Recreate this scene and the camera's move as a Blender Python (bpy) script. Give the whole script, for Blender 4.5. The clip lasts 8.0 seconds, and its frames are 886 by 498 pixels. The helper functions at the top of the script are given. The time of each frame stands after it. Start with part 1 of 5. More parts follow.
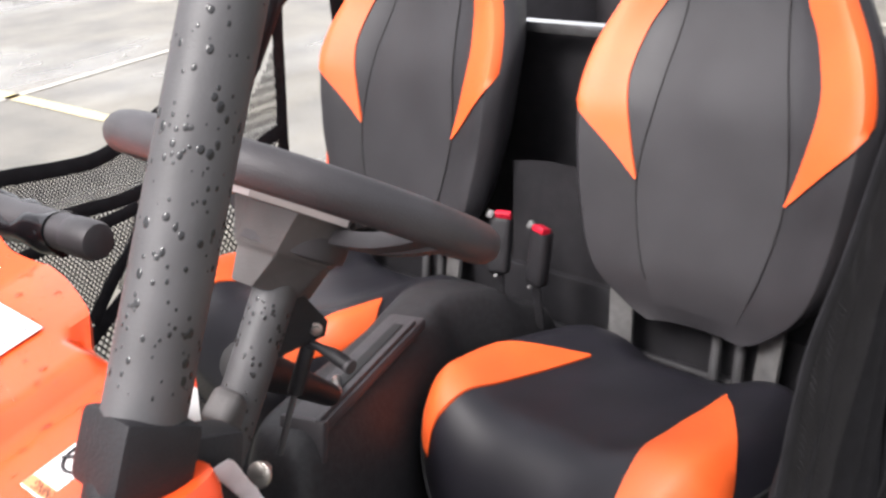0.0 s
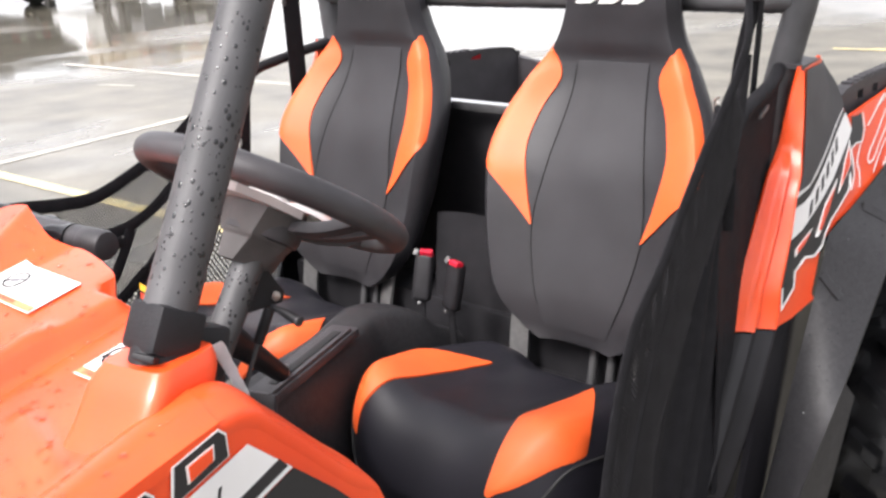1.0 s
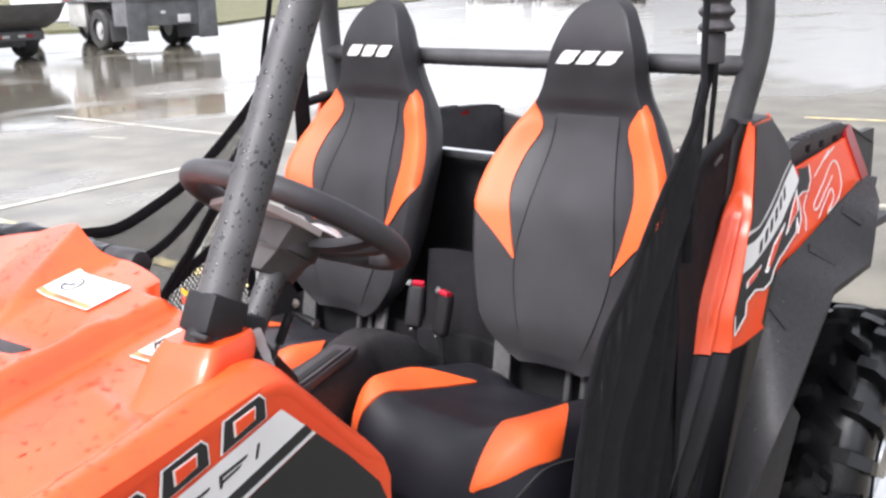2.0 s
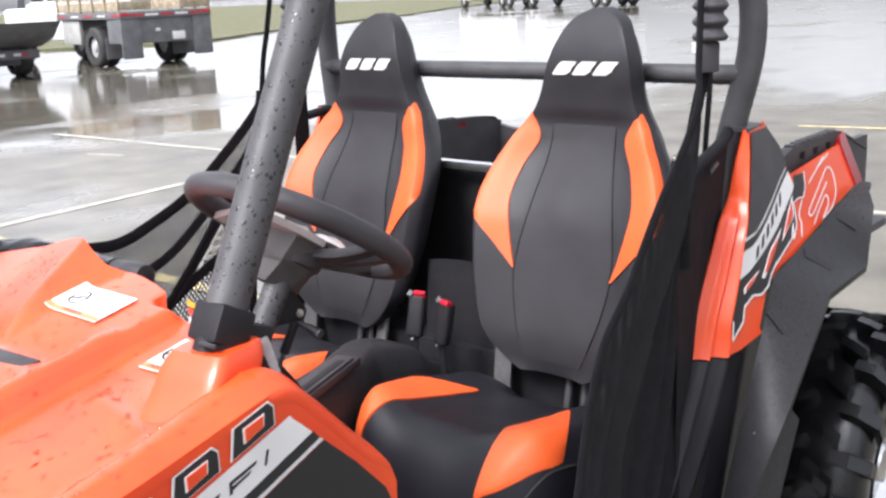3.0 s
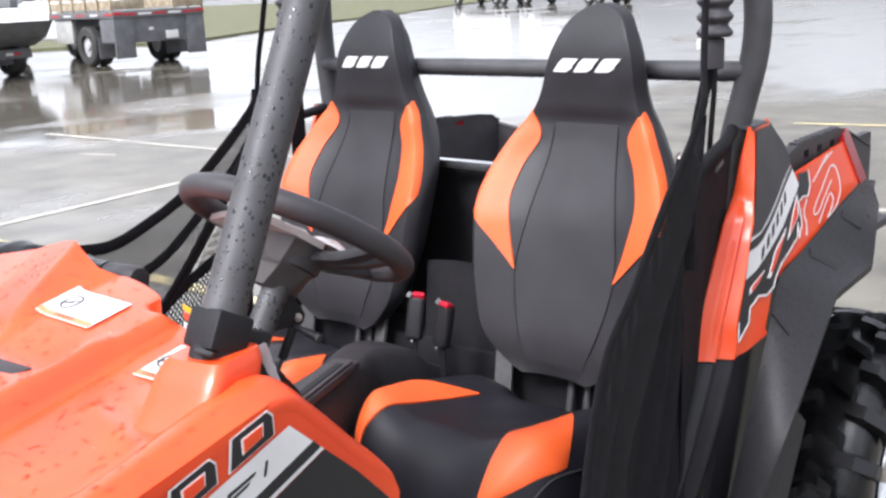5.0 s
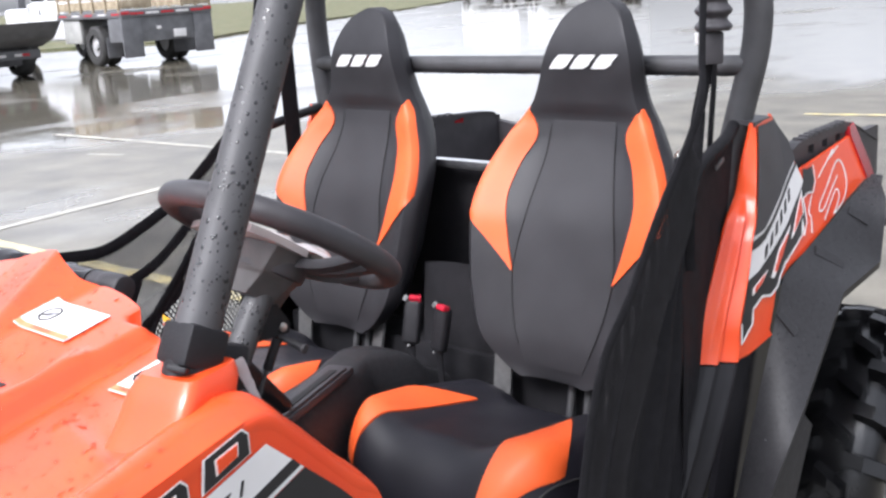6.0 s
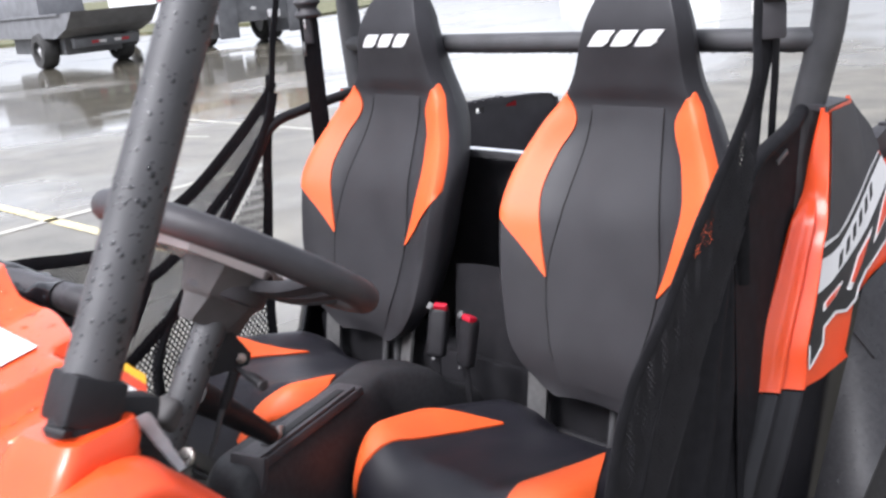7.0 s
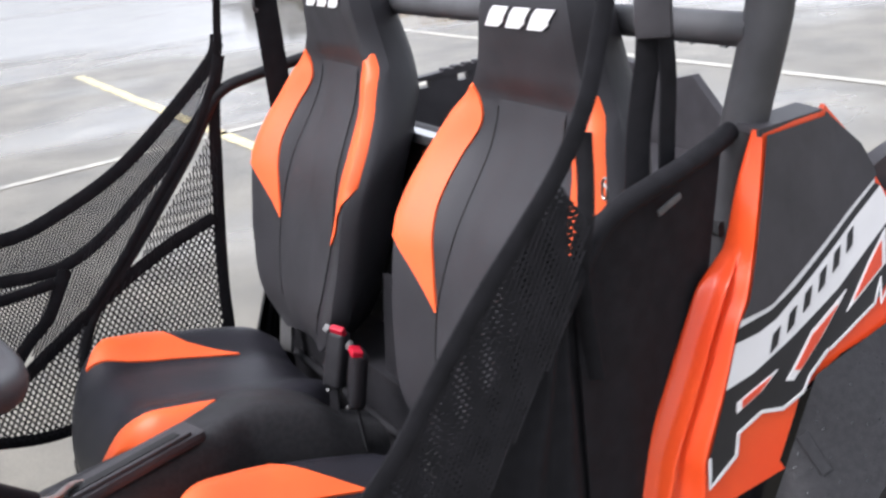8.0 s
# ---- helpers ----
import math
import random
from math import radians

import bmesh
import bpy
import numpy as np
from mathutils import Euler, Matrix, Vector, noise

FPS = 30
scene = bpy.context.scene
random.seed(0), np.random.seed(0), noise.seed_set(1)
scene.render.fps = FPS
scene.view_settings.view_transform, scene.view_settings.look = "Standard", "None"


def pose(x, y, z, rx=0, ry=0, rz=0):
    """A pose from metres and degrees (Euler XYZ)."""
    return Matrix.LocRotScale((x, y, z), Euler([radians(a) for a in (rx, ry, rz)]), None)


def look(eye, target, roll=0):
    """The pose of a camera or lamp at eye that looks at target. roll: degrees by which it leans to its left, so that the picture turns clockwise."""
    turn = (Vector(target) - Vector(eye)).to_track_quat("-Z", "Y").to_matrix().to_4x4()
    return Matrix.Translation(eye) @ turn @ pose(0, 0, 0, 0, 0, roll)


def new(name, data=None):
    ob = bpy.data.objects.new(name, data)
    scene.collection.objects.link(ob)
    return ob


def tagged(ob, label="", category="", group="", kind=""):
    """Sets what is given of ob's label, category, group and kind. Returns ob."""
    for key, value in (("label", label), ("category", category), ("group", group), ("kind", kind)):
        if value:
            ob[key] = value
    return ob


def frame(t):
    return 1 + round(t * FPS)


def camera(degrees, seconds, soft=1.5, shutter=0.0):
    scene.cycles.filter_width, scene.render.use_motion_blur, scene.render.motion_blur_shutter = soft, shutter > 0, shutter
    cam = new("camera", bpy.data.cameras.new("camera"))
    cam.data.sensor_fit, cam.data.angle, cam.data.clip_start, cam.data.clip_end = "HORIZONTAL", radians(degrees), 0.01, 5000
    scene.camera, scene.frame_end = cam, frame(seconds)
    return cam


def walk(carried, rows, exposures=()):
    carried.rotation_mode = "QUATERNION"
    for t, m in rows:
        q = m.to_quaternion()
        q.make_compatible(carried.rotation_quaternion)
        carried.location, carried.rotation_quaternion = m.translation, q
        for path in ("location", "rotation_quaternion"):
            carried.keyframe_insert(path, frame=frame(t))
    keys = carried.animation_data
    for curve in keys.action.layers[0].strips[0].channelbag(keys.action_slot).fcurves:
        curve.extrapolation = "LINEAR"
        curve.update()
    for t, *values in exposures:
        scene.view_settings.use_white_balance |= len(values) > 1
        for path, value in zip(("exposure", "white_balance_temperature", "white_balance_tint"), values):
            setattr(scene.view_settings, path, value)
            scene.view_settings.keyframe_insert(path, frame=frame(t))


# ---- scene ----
cam = camera(47.3, 8.0, soft=2.6, shutter=0.3)
PATH = [
    (0, (0.888, -1.158, 1.445), (-0.432, 0.113, 0.644), -6.3),
    (0.5, (0.983, -1.29, 1.459), (-0.24, 0.109, 0.719), -4.9),
    (1, (1.147, -1.387, 1.47), (-0.134, 0.012, 0.836), -3.4),
    (1.5, (1.243, -1.503, 1.477), (-0.029, -0.064, 0.921), -2.0),
    (3, (1.271, -1.569, 1.477), (0.002, -0.105, 0.981), -2.6),
    (3.5, (1.267, -1.563, 1.479), (-0.002, -0.101, 0.978), -3.0),
    (4, (1.261, -1.559, 1.476), (-0.008, -0.096, 0.977), -3.2),
    (4.5, (1.249, -1.554, 1.473), (-0.011, -0.084, 0.975), -2.7),
    (6, (1.237, -1.499, 1.475), (-0.039, -0.046, 0.967), -3.6),
    (6.5, (1.224, -1.415, 1.47), (-0.115, -0.027, 0.94), -4.1),
    (7, (1.186, -1.26, 1.456), (-0.225, 0.052, 0.918), -5.1),
    (7.5, (1.15, -0.959, 1.464), (-0.321, 0.246, 0.845), -6.7),
    (8, (1.224, -0.647, 1.48), (-0.428, 0.254, 0.803), -6.7),
]
walk(cam, [(t, look(eye, target, roll)) for t, eye, target, roll in PATH], [(0, 1.88, 6400, 14), (1.0, 1.88, 6400, 14), (1.7, 1.76, 6200, 14), (8.0, 1.62, 5950, 14)])

# world axes: x to the vehicle's left side, y to its rear, z up; y = 0 at the headrests

# ---- light: overcast after rain, bright pale sky, weak low sun ----
SUN_EL, SUN_AZ = radians(48), radians(184)
world = bpy.data.worlds.new("sky")
scene.world = world
world.use_nodes = True
wn, wl = world.node_tree.nodes, world.node_tree.links
wn.clear()
sky = wn.new("ShaderNodeTexSky")
sky.sky_type, sky.sun_disc = "NISHITA", False
sky.sun_elevation, sky.sun_rotation = SUN_EL, SUN_AZ
sky.air_density, sky.dust_density, sky.ozone_density = 1.0, 2.0, 1.0
wash = wn.new("ShaderNodeHueSaturation")
wash.inputs["Saturation"].default_value = 0.08
wash.inputs["Value"].default_value = 1.0
coord = wn.new("ShaderNodeTexCoord")
clouds = wn.new("ShaderNodeTexNoise")
clouds.inputs["Scale"].default_value, clouds.inputs["Detail"].default_value = 1.6, 3.0
ramp = wn.new("ShaderNodeMapRange")
ramp.inputs["From Min"].default_value, ramp.inputs["From Max"].default_value = 0.36, 0.66
ramp.inputs["To Min"].default_value, ramp.inputs["To Max"].default_value = 0.62, 1.38
# an overcast sky is darker towards the horizon
axes = wn.new("ShaderNodeSeparateXYZ")
rise = wn.new("ShaderNodeMapRange")
rise.inputs["From Min"].default_value, rise.inputs["From Max"].default_value = 0.0, 0.7
rise.inputs["To Min"].default_value, rise.inputs["To Max"].default_value = 0.52, 1.28
dome = wn.new("ShaderNodeMath")
dome.operation = "MULTIPLY"
wl.new(coord.outputs["Generated"], axes.inputs[0])
wl.new(axes.outputs["Z"], rise.inputs["Value"])
wl.new(rise.outputs[0], dome.inputs[0])
wl.new(ramp.outputs[0], dome.inputs[1])
# added bright side of the overcast, off the sun lamp's bearing, for the lot's glare
glow_dir = wn.new("ShaderNodeVectorMath")
glow_dir.operation = "DOT_PRODUCT"
glow_dir.inputs[1].default_value = Vector((-0.78, 0.58, 0.25)).normalized()
glow = wn.new("ShaderNodeMapRange")
glow.interpolation_type = "SMOOTHSTEP"
glow.inputs["From Min"].default_value, glow.inputs["From Max"].default_value = 0.84, 1.0
glow.inputs["To Min"].default_value, glow.inputs["To Max"].default_value = 0.76, 1.16
lit = wn.new("ShaderNodeMath")
lit.operation = "MULTIPLY"
wl.new(coord.outputs["Generated"], glow_dir.inputs[0])
wl.new(glow_dir.outputs["Value"], glow.inputs["Value"])
wl.new(dome.outputs[0], lit.inputs[0])
wl.new(glow.outputs[0], lit.inputs[1])
mul = wn.new("ShaderNodeMixRGB")
mul.blend_type = "MULTIPLY"
mul.inputs[0].default_value = 1.0
back = wn.new("ShaderNodeBackground")
back.inputs["Strength"].default_value = 0.15
wout = wn.new("ShaderNodeOutputWorld")
wl.new(sky.outputs[0], wash.inputs["Color"])
drift = wn.new("ShaderNodeMapping")
drift.inputs["Location"].default_value = (15.0, -3.2, -16.7)
wl.new(coord.outputs["Generated"], drift.inputs["Vector"])
wl.new(drift.outputs[0], clouds.inputs["Vector"])
wl.new(clouds.outputs[0], ramp.inputs["Value"])
wl.new(wash.outputs[0], mul.inputs[1])
wl.new(lit.outputs[0], mul.inputs[2])
wl.new(mul.outputs[0], back.inputs[0])
wl.new(back.outputs[0], wout.inputs[0])
sun_data = bpy.data.lights.new("sun", "SUN")
sun_data.energy, sun_data.angle, sun_data.color = 1.6, radians(22), (1.0, 0.95, 0.88)
sun = new("sun", sun_data)
SUN_DIR = Vector((math.sin(SUN_AZ) * math.cos(SUN_EL), math.cos(SUN_AZ) * math.cos(SUN_EL), math.sin(SUN_EL)))
sun.matrix_world = look(SUN_DIR * 50, (0, 0, 0))

# ---- materials ----
def material(name, color, rough=0.5, metal=0.0, vary=0.25, scale=30.0, bump=0.15, bump_scale=400.0, bump_dist=0.001, coat=0.0, rough_vary=0.1, spec=0.5, color2=None):
    m = bpy.data.materials.new(name)
    m.use_nodes = True
    nt = m.node_tree
    n, l = nt.nodes, nt.links
    b = n["Principled BSDF"]
    b.inputs["Metallic"].default_value = metal
    b.inputs["Coat Weight"].default_value = coat
    b.inputs["Coat Roughness"].default_value = 0.12
    b.inputs["Specular IOR Level"].default_value = spec
    tc = n.new("ShaderNodeTexCoord")
    n1 = n.new("ShaderNodeTexNoise")
    n1.inputs["Scale"].default_value, n1.inputs["Detail"].default_value = scale, 6.0
    l.new(tc.outputs["Object"], n1.inputs["Vector"])
    mix = n.new("ShaderNodeMixRGB")
    c2 = color2 or tuple(c * (1 - vary) for c in color)
    mix.inputs[1].default_value, mix.inputs[2].default_value = (*color, 1), (*c2, 1)
    sharp = n.new("ShaderNodeMapRange")
    sharp.inputs["From Min"].default_value, sharp.inputs["From Max"].default_value = 0.35, 0.65
    l.new(n1.outputs[0], sharp.inputs["Value"])
    l.new(sharp.outputs[0], mix.inputs[0])
    l.new(mix.outputs[0], b.inputs["Base Color"])
    rr = n.new("ShaderNodeMapRange")
    rr.inputs["To Min"].default_value, rr.inputs["To Max"].default_value = rough - rough_vary, rough + rough_vary
    n2 = n.new("ShaderNodeTexNoise")
    n2.inputs["Scale"].default_value, n2.inputs["Detail"].default_value = scale * 0.35, 4.0
    l.new(tc.outputs["Object"], n2.inputs["Vector"])
    l.new(n2.outputs[0], rr.inputs["Value"])
    l.new(rr.outputs[0], b.inputs["Roughness"])
    n3 = n.new("ShaderNodeTexNoise")
    n3.inputs["Scale"].default_value, n3.inputs["Detail"].default_value = bump_scale, 2.0
    l.new(tc.outputs["Object"], n3.inputs["Vector"])
    bp = n.new("ShaderNodeBump")
    bp.inputs["Strength"].default_value, bp.inputs["Distance"].default_value = bump, bump_dist
    l.new(n3.outputs[0], bp.inputs["Height"])
    l.new(bp.outputs[0], b.inputs["Normal"])
    return m


ORANGE = (0.77, 0.080, 0.014)
M_paint = material("orange_plastic", ORANGE, 0.32, color2=(0.70, 0.055, 0.010), scale=7, bump=0.12, bump_scale=60, coat=0.15, rough_vary=0.1)
M_ovinyl = material("orange_vinyl", (0.80, 0.11, 0.02), 0.5, vary=0.1, scale=14, bump=0.25, bump_scale=900, rough_vary=0.06)
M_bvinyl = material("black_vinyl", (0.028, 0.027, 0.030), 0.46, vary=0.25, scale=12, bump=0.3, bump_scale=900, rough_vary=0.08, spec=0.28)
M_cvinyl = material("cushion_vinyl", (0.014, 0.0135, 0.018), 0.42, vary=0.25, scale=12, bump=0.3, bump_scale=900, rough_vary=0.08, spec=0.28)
M_cast = material("cast_black", (0.016, 0.0155, 0.0175), 0.5, vary=0.3, scale=40, bump=0.5, bump_scale=500, spec=0.22)
M_bead = material("rain_on_black", (0.008, 0.008, 0.009), 0.16, vary=0.2, scale=40, bump=0.0, rough_vary=0.02)
M_band = material("label_orange", (0.74, 0.24, 0.10), 0.45, vary=0.1, scale=40)
M_textgrey = material("print_grey", (0.25, 0.25, 0.27), 0.5, vary=0.1, scale=40)
M_gvinyl = material("charcoal_vinyl", (0.030, 0.029, 0.032), 0.52, vary=0.2, scale=12, bump=0.4, bump_scale=1300, rough_vary=0.06, spec=0.28)
M_plastic = material("black_plastic", (0.048, 0.045, 0.049), 0.5, vary=0.3, scale=20, bump=0.4, bump_scale=700, rough_vary=0.12, spec=0.36)
M_pod = material("grey_black_resin", (0.085, 0.080, 0.080), 0.55, vary=0.3, scale=30, bump=0.4, bump_scale=700, rough_vary=0.1, spec=0.36)
M_wet = material("wet_black_plastic", (0.06, 0.06, 0.062), 0.16, vary=0.4, scale=30, bump=0.6, bump_scale=120, coat=0.7, rough_vary=0.08)
M_flare = material("grey_black_plastic", (0.024, 0.0235, 0.0255), 0.5, vary=0.35, scale=130, bump=0.6, bump_scale=420, rough_vary=0.1, spec=0.28)
M_tube = material("tube_paint", (0.056, 0.055, 0.058), 0.56, vary=0.3, scale=25, bump=0.2, bump_scale=500, rough_vary=0.12)
M_web = material("webbing", (0.014, 0.0135, 0.0155), 0.8, vary=0.3, scale=60, bump=0.6, bump_scale=800, rough_vary=0.05, spec=0.15)
M_net = material("net_cord", (0.024, 0.023, 0.026), 0.7, vary=0.3, scale=40, rough_vary=0.05, spec=0.2)
M_white = material("white_film", (0.70, 0.69, 0.68), 0.4, vary=0.06, scale=20, bump=0.05)
M_decal = material("black_film", (0.014, 0.014, 0.016), 0.45, vary=0.2, scale=20, bump=0.05)
M_red = material("red_film", (0.62, 0.07, 0.03), 0.4, vary=0.1, scale=20, bump=0.05)
M_buckle = material("red_plastic", (0.42, 0.007, 0.025), 0.35, vary=0.1, scale=20, bump=0.05)
M_steel = material("zinc_steel", (0.55, 0.53, 0.5), 0.35, metal=1.0, vary=0.2, scale=60, bump=0.1)
M_bracket = material("bracket_paint", (0.09, 0.088, 0.088), 0.5, vary=0.3, scale=60, bump=0.2)
M_rubber = material("tyre_rubber", (0.008, 0.008, 0.009), 0.24, vary=0.4, scale=25, bump=0.5, bump_scale=200)
M_chrome = material("polished_alloy", (0.7, 0.7, 0.7), 0.16, metal=1.0, vary=0.1, scale=10, bump=0.02, rough_vary=0.05)
M_seam = material("seam_thread", (0.008, 0.008, 0.009), 0.7, vary=0.2, scale=30)
M_yellow = material("warning_yellow", (0.75, 0.42, 0.02), 0.45, vary=0.1, scale=30)
M_lens = material("tail_lens", (0.30, 0.008, 0.012), 0.16, vary=0.2, scale=30, bump=0.05, coat=0.6, rough_vary=0.04)
M_gauge = material("gauge_glass", (0.52, 0.46, 0.44), 0.24, vary=0.15, scale=15, bump=0.02, coat=0.5, rough_vary=0.08)
M_rocker = material("rocker_plastic", (0.011, 0.0105, 0.0125), 0.24, vary=0.3, scale=20, bump=0.12, bump_scale=500, rough_vary=0.06, spec=0.25)
M_film = material("clear_film", (0.82, 0.83, 0.84), 0.35, vary=0.2, scale=90, bump=0.3, bump_scale=150, bump_dist=0.001)
# thin milky film lets light through
_n, _l = M_film.node_tree.nodes, M_film.node_tree.links
_t, _m = _n.new("ShaderNodeBsdfTranslucent"), _n.new("ShaderNodeMixShader")
_t.inputs["Color"].default_value = (0.9, 0.91, 0.92, 1)
_m.inputs[0].default_value = 0.5
_l.new(_n["Principled BSDF"].outputs[0], _m.inputs[1])
_l.new(_t.outputs[0], _m.inputs[2])
_l.new(_m.outputs[0], _n["Material Output"].inputs["Surface"])
M_ofilm = material("orange_film", (0.85, 0.22, 0.10), 0.25, vary=0.3, scale=60, bump=0.6, bump_scale=150, bump_dist=0.003)
M_water = bpy.data.materials.new("water_drop")
M_water.use_nodes = True
_w = M_water.node_tree.nodes["Principled BSDF"]
_w.inputs["Base Color"].default_value = (1, 1, 1, 1)
_w.inputs["Roughness"].default_value, _w.inputs["IOR"].default_value = 0.02, 1.33
_w.inputs["Transmission Weight"].default_value = 1.0


# ---- mesh helpers ----
def part(name, bm, mat, parent=None, label="", smooth=True, kind=""):
    bmesh.ops.recalc_face_normals(bm, faces=bm.faces)
    me = bpy.data.meshes.new(name)
    bm.to_mesh(me)
    bm.free()
    for p in me.polygons:
        p.use_smooth = smooth
    if smooth:
        me.set_sharp_from_angle(angle=radians(38))
    me.materials.append(mat)
    ob = new(name, me)
    if parent is not None:
        ob.parent = parent
    return tagged(ob, label=label, kind=kind)


def thing(name, label, category, group="", kind="", at=(0, 0, 0)):
    e = new(name)
    e.location = at
    e.empty_display_size = 0.1
    return tagged(e, label, category, group, kind)


def grid(fn, nu, nv, close_u=False, close_v=False, bm=None):
    """A sheet through fn(u, v), u and v from 0 to 1."""
    bm = bm or bmesh.new()
    rows = [[bm.verts.new(fn(i / nu, j / nv)) for i in range(nu + (0 if close_u else 1))] for j in range(nv + (0 if close_v else 1))]
    for j in range(nv):
        a, b = rows[j], rows[(j + 1) % len(rows)]
        for i in range(nu):
            k = (i + 1) % len(a)
            bm.faces.new((a[i], a[k], b[k], b[i]))
    return bm, rows


def slab(fn, nu, nv, thick, bm=None):
    """A sheet through fn(u, v) given a thickness along the vector thick, closed all round."""
    thick = Vector(thick)
    bm, top = grid(fn, nu, nv, bm=bm)
    _, low = grid(lambda u, v: Vector(fn(u, v)) + thick, nu, nv, bm=bm)
    edge = lambda r: r[0] + [row[-1] for row in r[1:]] + r[-1][-2::-1] + [row[0] for row in r[-2:0:-1]]
    a, b = edge(top), edge(low)
    for i in range(len(a)):
        k = (i + 1) % len(a)
        bm.faces.new((a[i], a[k], b[k], b[i]))
    return bm


def rounded(points, r=0.05, n=6):
    """A polyline with its corners rounded off."""
    pts = [Vector(p) for p in points]
    out = [pts[0]]
    for a, b, c in zip(pts, pts[1:], pts[2:]):
        d = min(r, (a - b).length * 0.49, (c - b).length * 0.49)
        p, q = b + (a - b).normalized() * d, b + (c - b).normalized() * d
        for i in range(n + 1):
            t = i / n
            out.append(p * (1 - t) ** 2 + b * 2 * t * (1 - t) + q * t * t)
    return out + [pts[-1]]


def smooth_curve(points, n=8):
    """A Catmull-Rom curve through points."""
    P = [Vector(p) for p in points]
    P = [P[0] * 2 - P[1]] + P + [P[-1] * 2 - P[-2]]
    out = []
    for i in range(1, len(P) - 2):
        for k in range(n):
            t = k / n
            a, b, c, d = P[i - 1], P[i], P[i + 1], P[i + 2]
            out.append(0.5 * (2 * b + (c - a) * t + (2 * a - 5 * b + 4 * c - d) * t * t + (3 * b - a - 3 * c + d) * t ** 3))
    return out + [P[-2]]


def sweep(path, r, seg=14, bm=None, closed=False, flat=None):
    """A tube along path; r a radius or a function of 0..1. flat=(normal, half width, half thickness) makes a strap."""
    bm = bm or bmesh.new()
    path = [Vector(p) for p in path]
    n = len(path)
    side, rings = None, []
    for i, p in enumerate(path):
        if closed:
            t = (path[(i + 1) % n] - path[i - 1]).normalized()
        else:
            t = (path[min(i + 1, n - 1)] - path[max(i - 1, 0)]).normalized()
        if flat:
            nrm = Vector(flat[0])
            w = t.cross(nrm).normalized()
            h = w.cross(t).normalized()
            ring = [p + w * a * flat[1] + h * b * flat[2] for a, b in ((-1, -0.6), (-0.9, -1), (0.9, -1), (1, -0.6), (1, 0.6), (0.9, 1), (-0.9, 1), (-1, 0.6))]
        else:
            if side is None:
                side = t.orthogonal().normalized()
            side = (side - t * side.dot(t)).normalized()
            up = t.cross(side)
            rad = r(i / max(n - 1, 1)) if callable(r) else r
            ring = [p + side * rad * math.cos(2 * math.pi * k / seg) + up * rad * math.sin(2 * math.pi * k / seg) for k in range(seg)]
        rings.append([bm.verts.new(c) for c in ring])
    m = len(rings[0])
    for i in range(n if closed else n - 1):
        a, b = rings[i], rings[(i + 1) % n]
        for k in range(m):
            bm.faces.new((a[k], a[(k + 1) % m], b[(k + 1) % m], b[k]))
    if not closed:
        bm.faces.new(rings[0][::-1])
        bm.faces.new(rings[-1])
    return bm


def box(size, at=(0, 0, 0), rot=(0, 0, 0), bevel=0.004, bm=None, seg=2, taper=1.0):
    bm2 = bmesh.new()
    bmesh.ops.create_cube(bm2, size=1)
    for v in bm2.verts:
        k = taper if v.co.z > 0 else 1.0
        v.co = Vector((v.co.x * size[0] * k, v.co.y * size[1] * k, v.co.z * size[2]))
    if bevel:
        bmesh.ops.bevel(bm2, geom=bm2.edges[:], offset=bevel, segments=seg, affect="EDGES", profile=0.6)
    bm2.transform(pose(*at, *rot))
    if bm is None:
        return bm2
    return join(bm, bm2)


def join(bm, other):
    me = bpy.data.meshes.new("tmp")
    other.to_mesh(me)
    other.free()
    bm.from_mesh(me)
    bpy.data.meshes.remove(me)
    return bm


def drum(r, h, at=(0, 0, 0), rot=(0, 0, 0), seg=24, bevel=0.003, r2=None, bm=None):
    bm2 = bmesh.new()
    bmesh.ops.create_cone(bm2, cap_ends=True, segments=seg, radius1=r, radius2=r if r2 is None else r2, depth=h)
    if bevel:
        es = [e for e in bm2.edges if any(len(f.verts) > 4 for f in e.link_faces)]
        bmesh.ops.bevel(bm2, geom=es, offset=bevel, segments=2, affect="EDGES", profile=0.6)
    bm2.transform(pose(*at, *rot))
    return bm2 if bm is None else join(bm, bm2)


def sheet_poly(poly, place, thick, bm=None):
    """A flat-ish plate: a polygon in two coordinates, set in space by place(a, b, depth)."""
    bm = bm or bmesh.new()
    a = [bm.verts.new(place(p, q, 0)) for p, q in poly]
    b = [bm.verts.new(place(p, q, thick)) for p, q in poly]
    bm.faces.new(a)
    bm.faces.new(b[::-1])
    for i in range(len(a)):
        k = (i + 1) % len(a)
        bm.faces.new((a[i], b[i], b[k], a[k]))
    return bm


def skin(poly, place, thick, cell=0.02):
    """A plate that follows a curved surface: the polygon is cut into cells and each corner set by place(a, b, depth)."""
    bm = bmesh.new()
    bm.faces.new([bm.verts.new((p, q, 0)) for p, q in poly])
    for k in (0, 1):
        lo, hi = min(p[k] for p in poly), max(p[k] for p in poly)
        for i in range(1, max(1, math.ceil((hi - lo) / cell))):
            co, no = [0, 0, 0], [0, 0, 0]
            co[k], no[k] = lo + i * cell, 1
            bmesh.ops.bisect_plane(bm, geom=bm.verts[:] + bm.edges[:] + bm.faces[:], plane_co=co, plane_no=no)
    low = bmesh.ops.extrude_face_region(bm, geom=bm.faces[:])["geom"]
    low = {v for v in low if isinstance(v, bmesh.types.BMVert)}
    for v in bm.verts:
        v.co = place(v.co.x, v.co.y, thick if v in low else 0)
    return bm


def lerp(a, b, t):
    return a + (b - a) * t


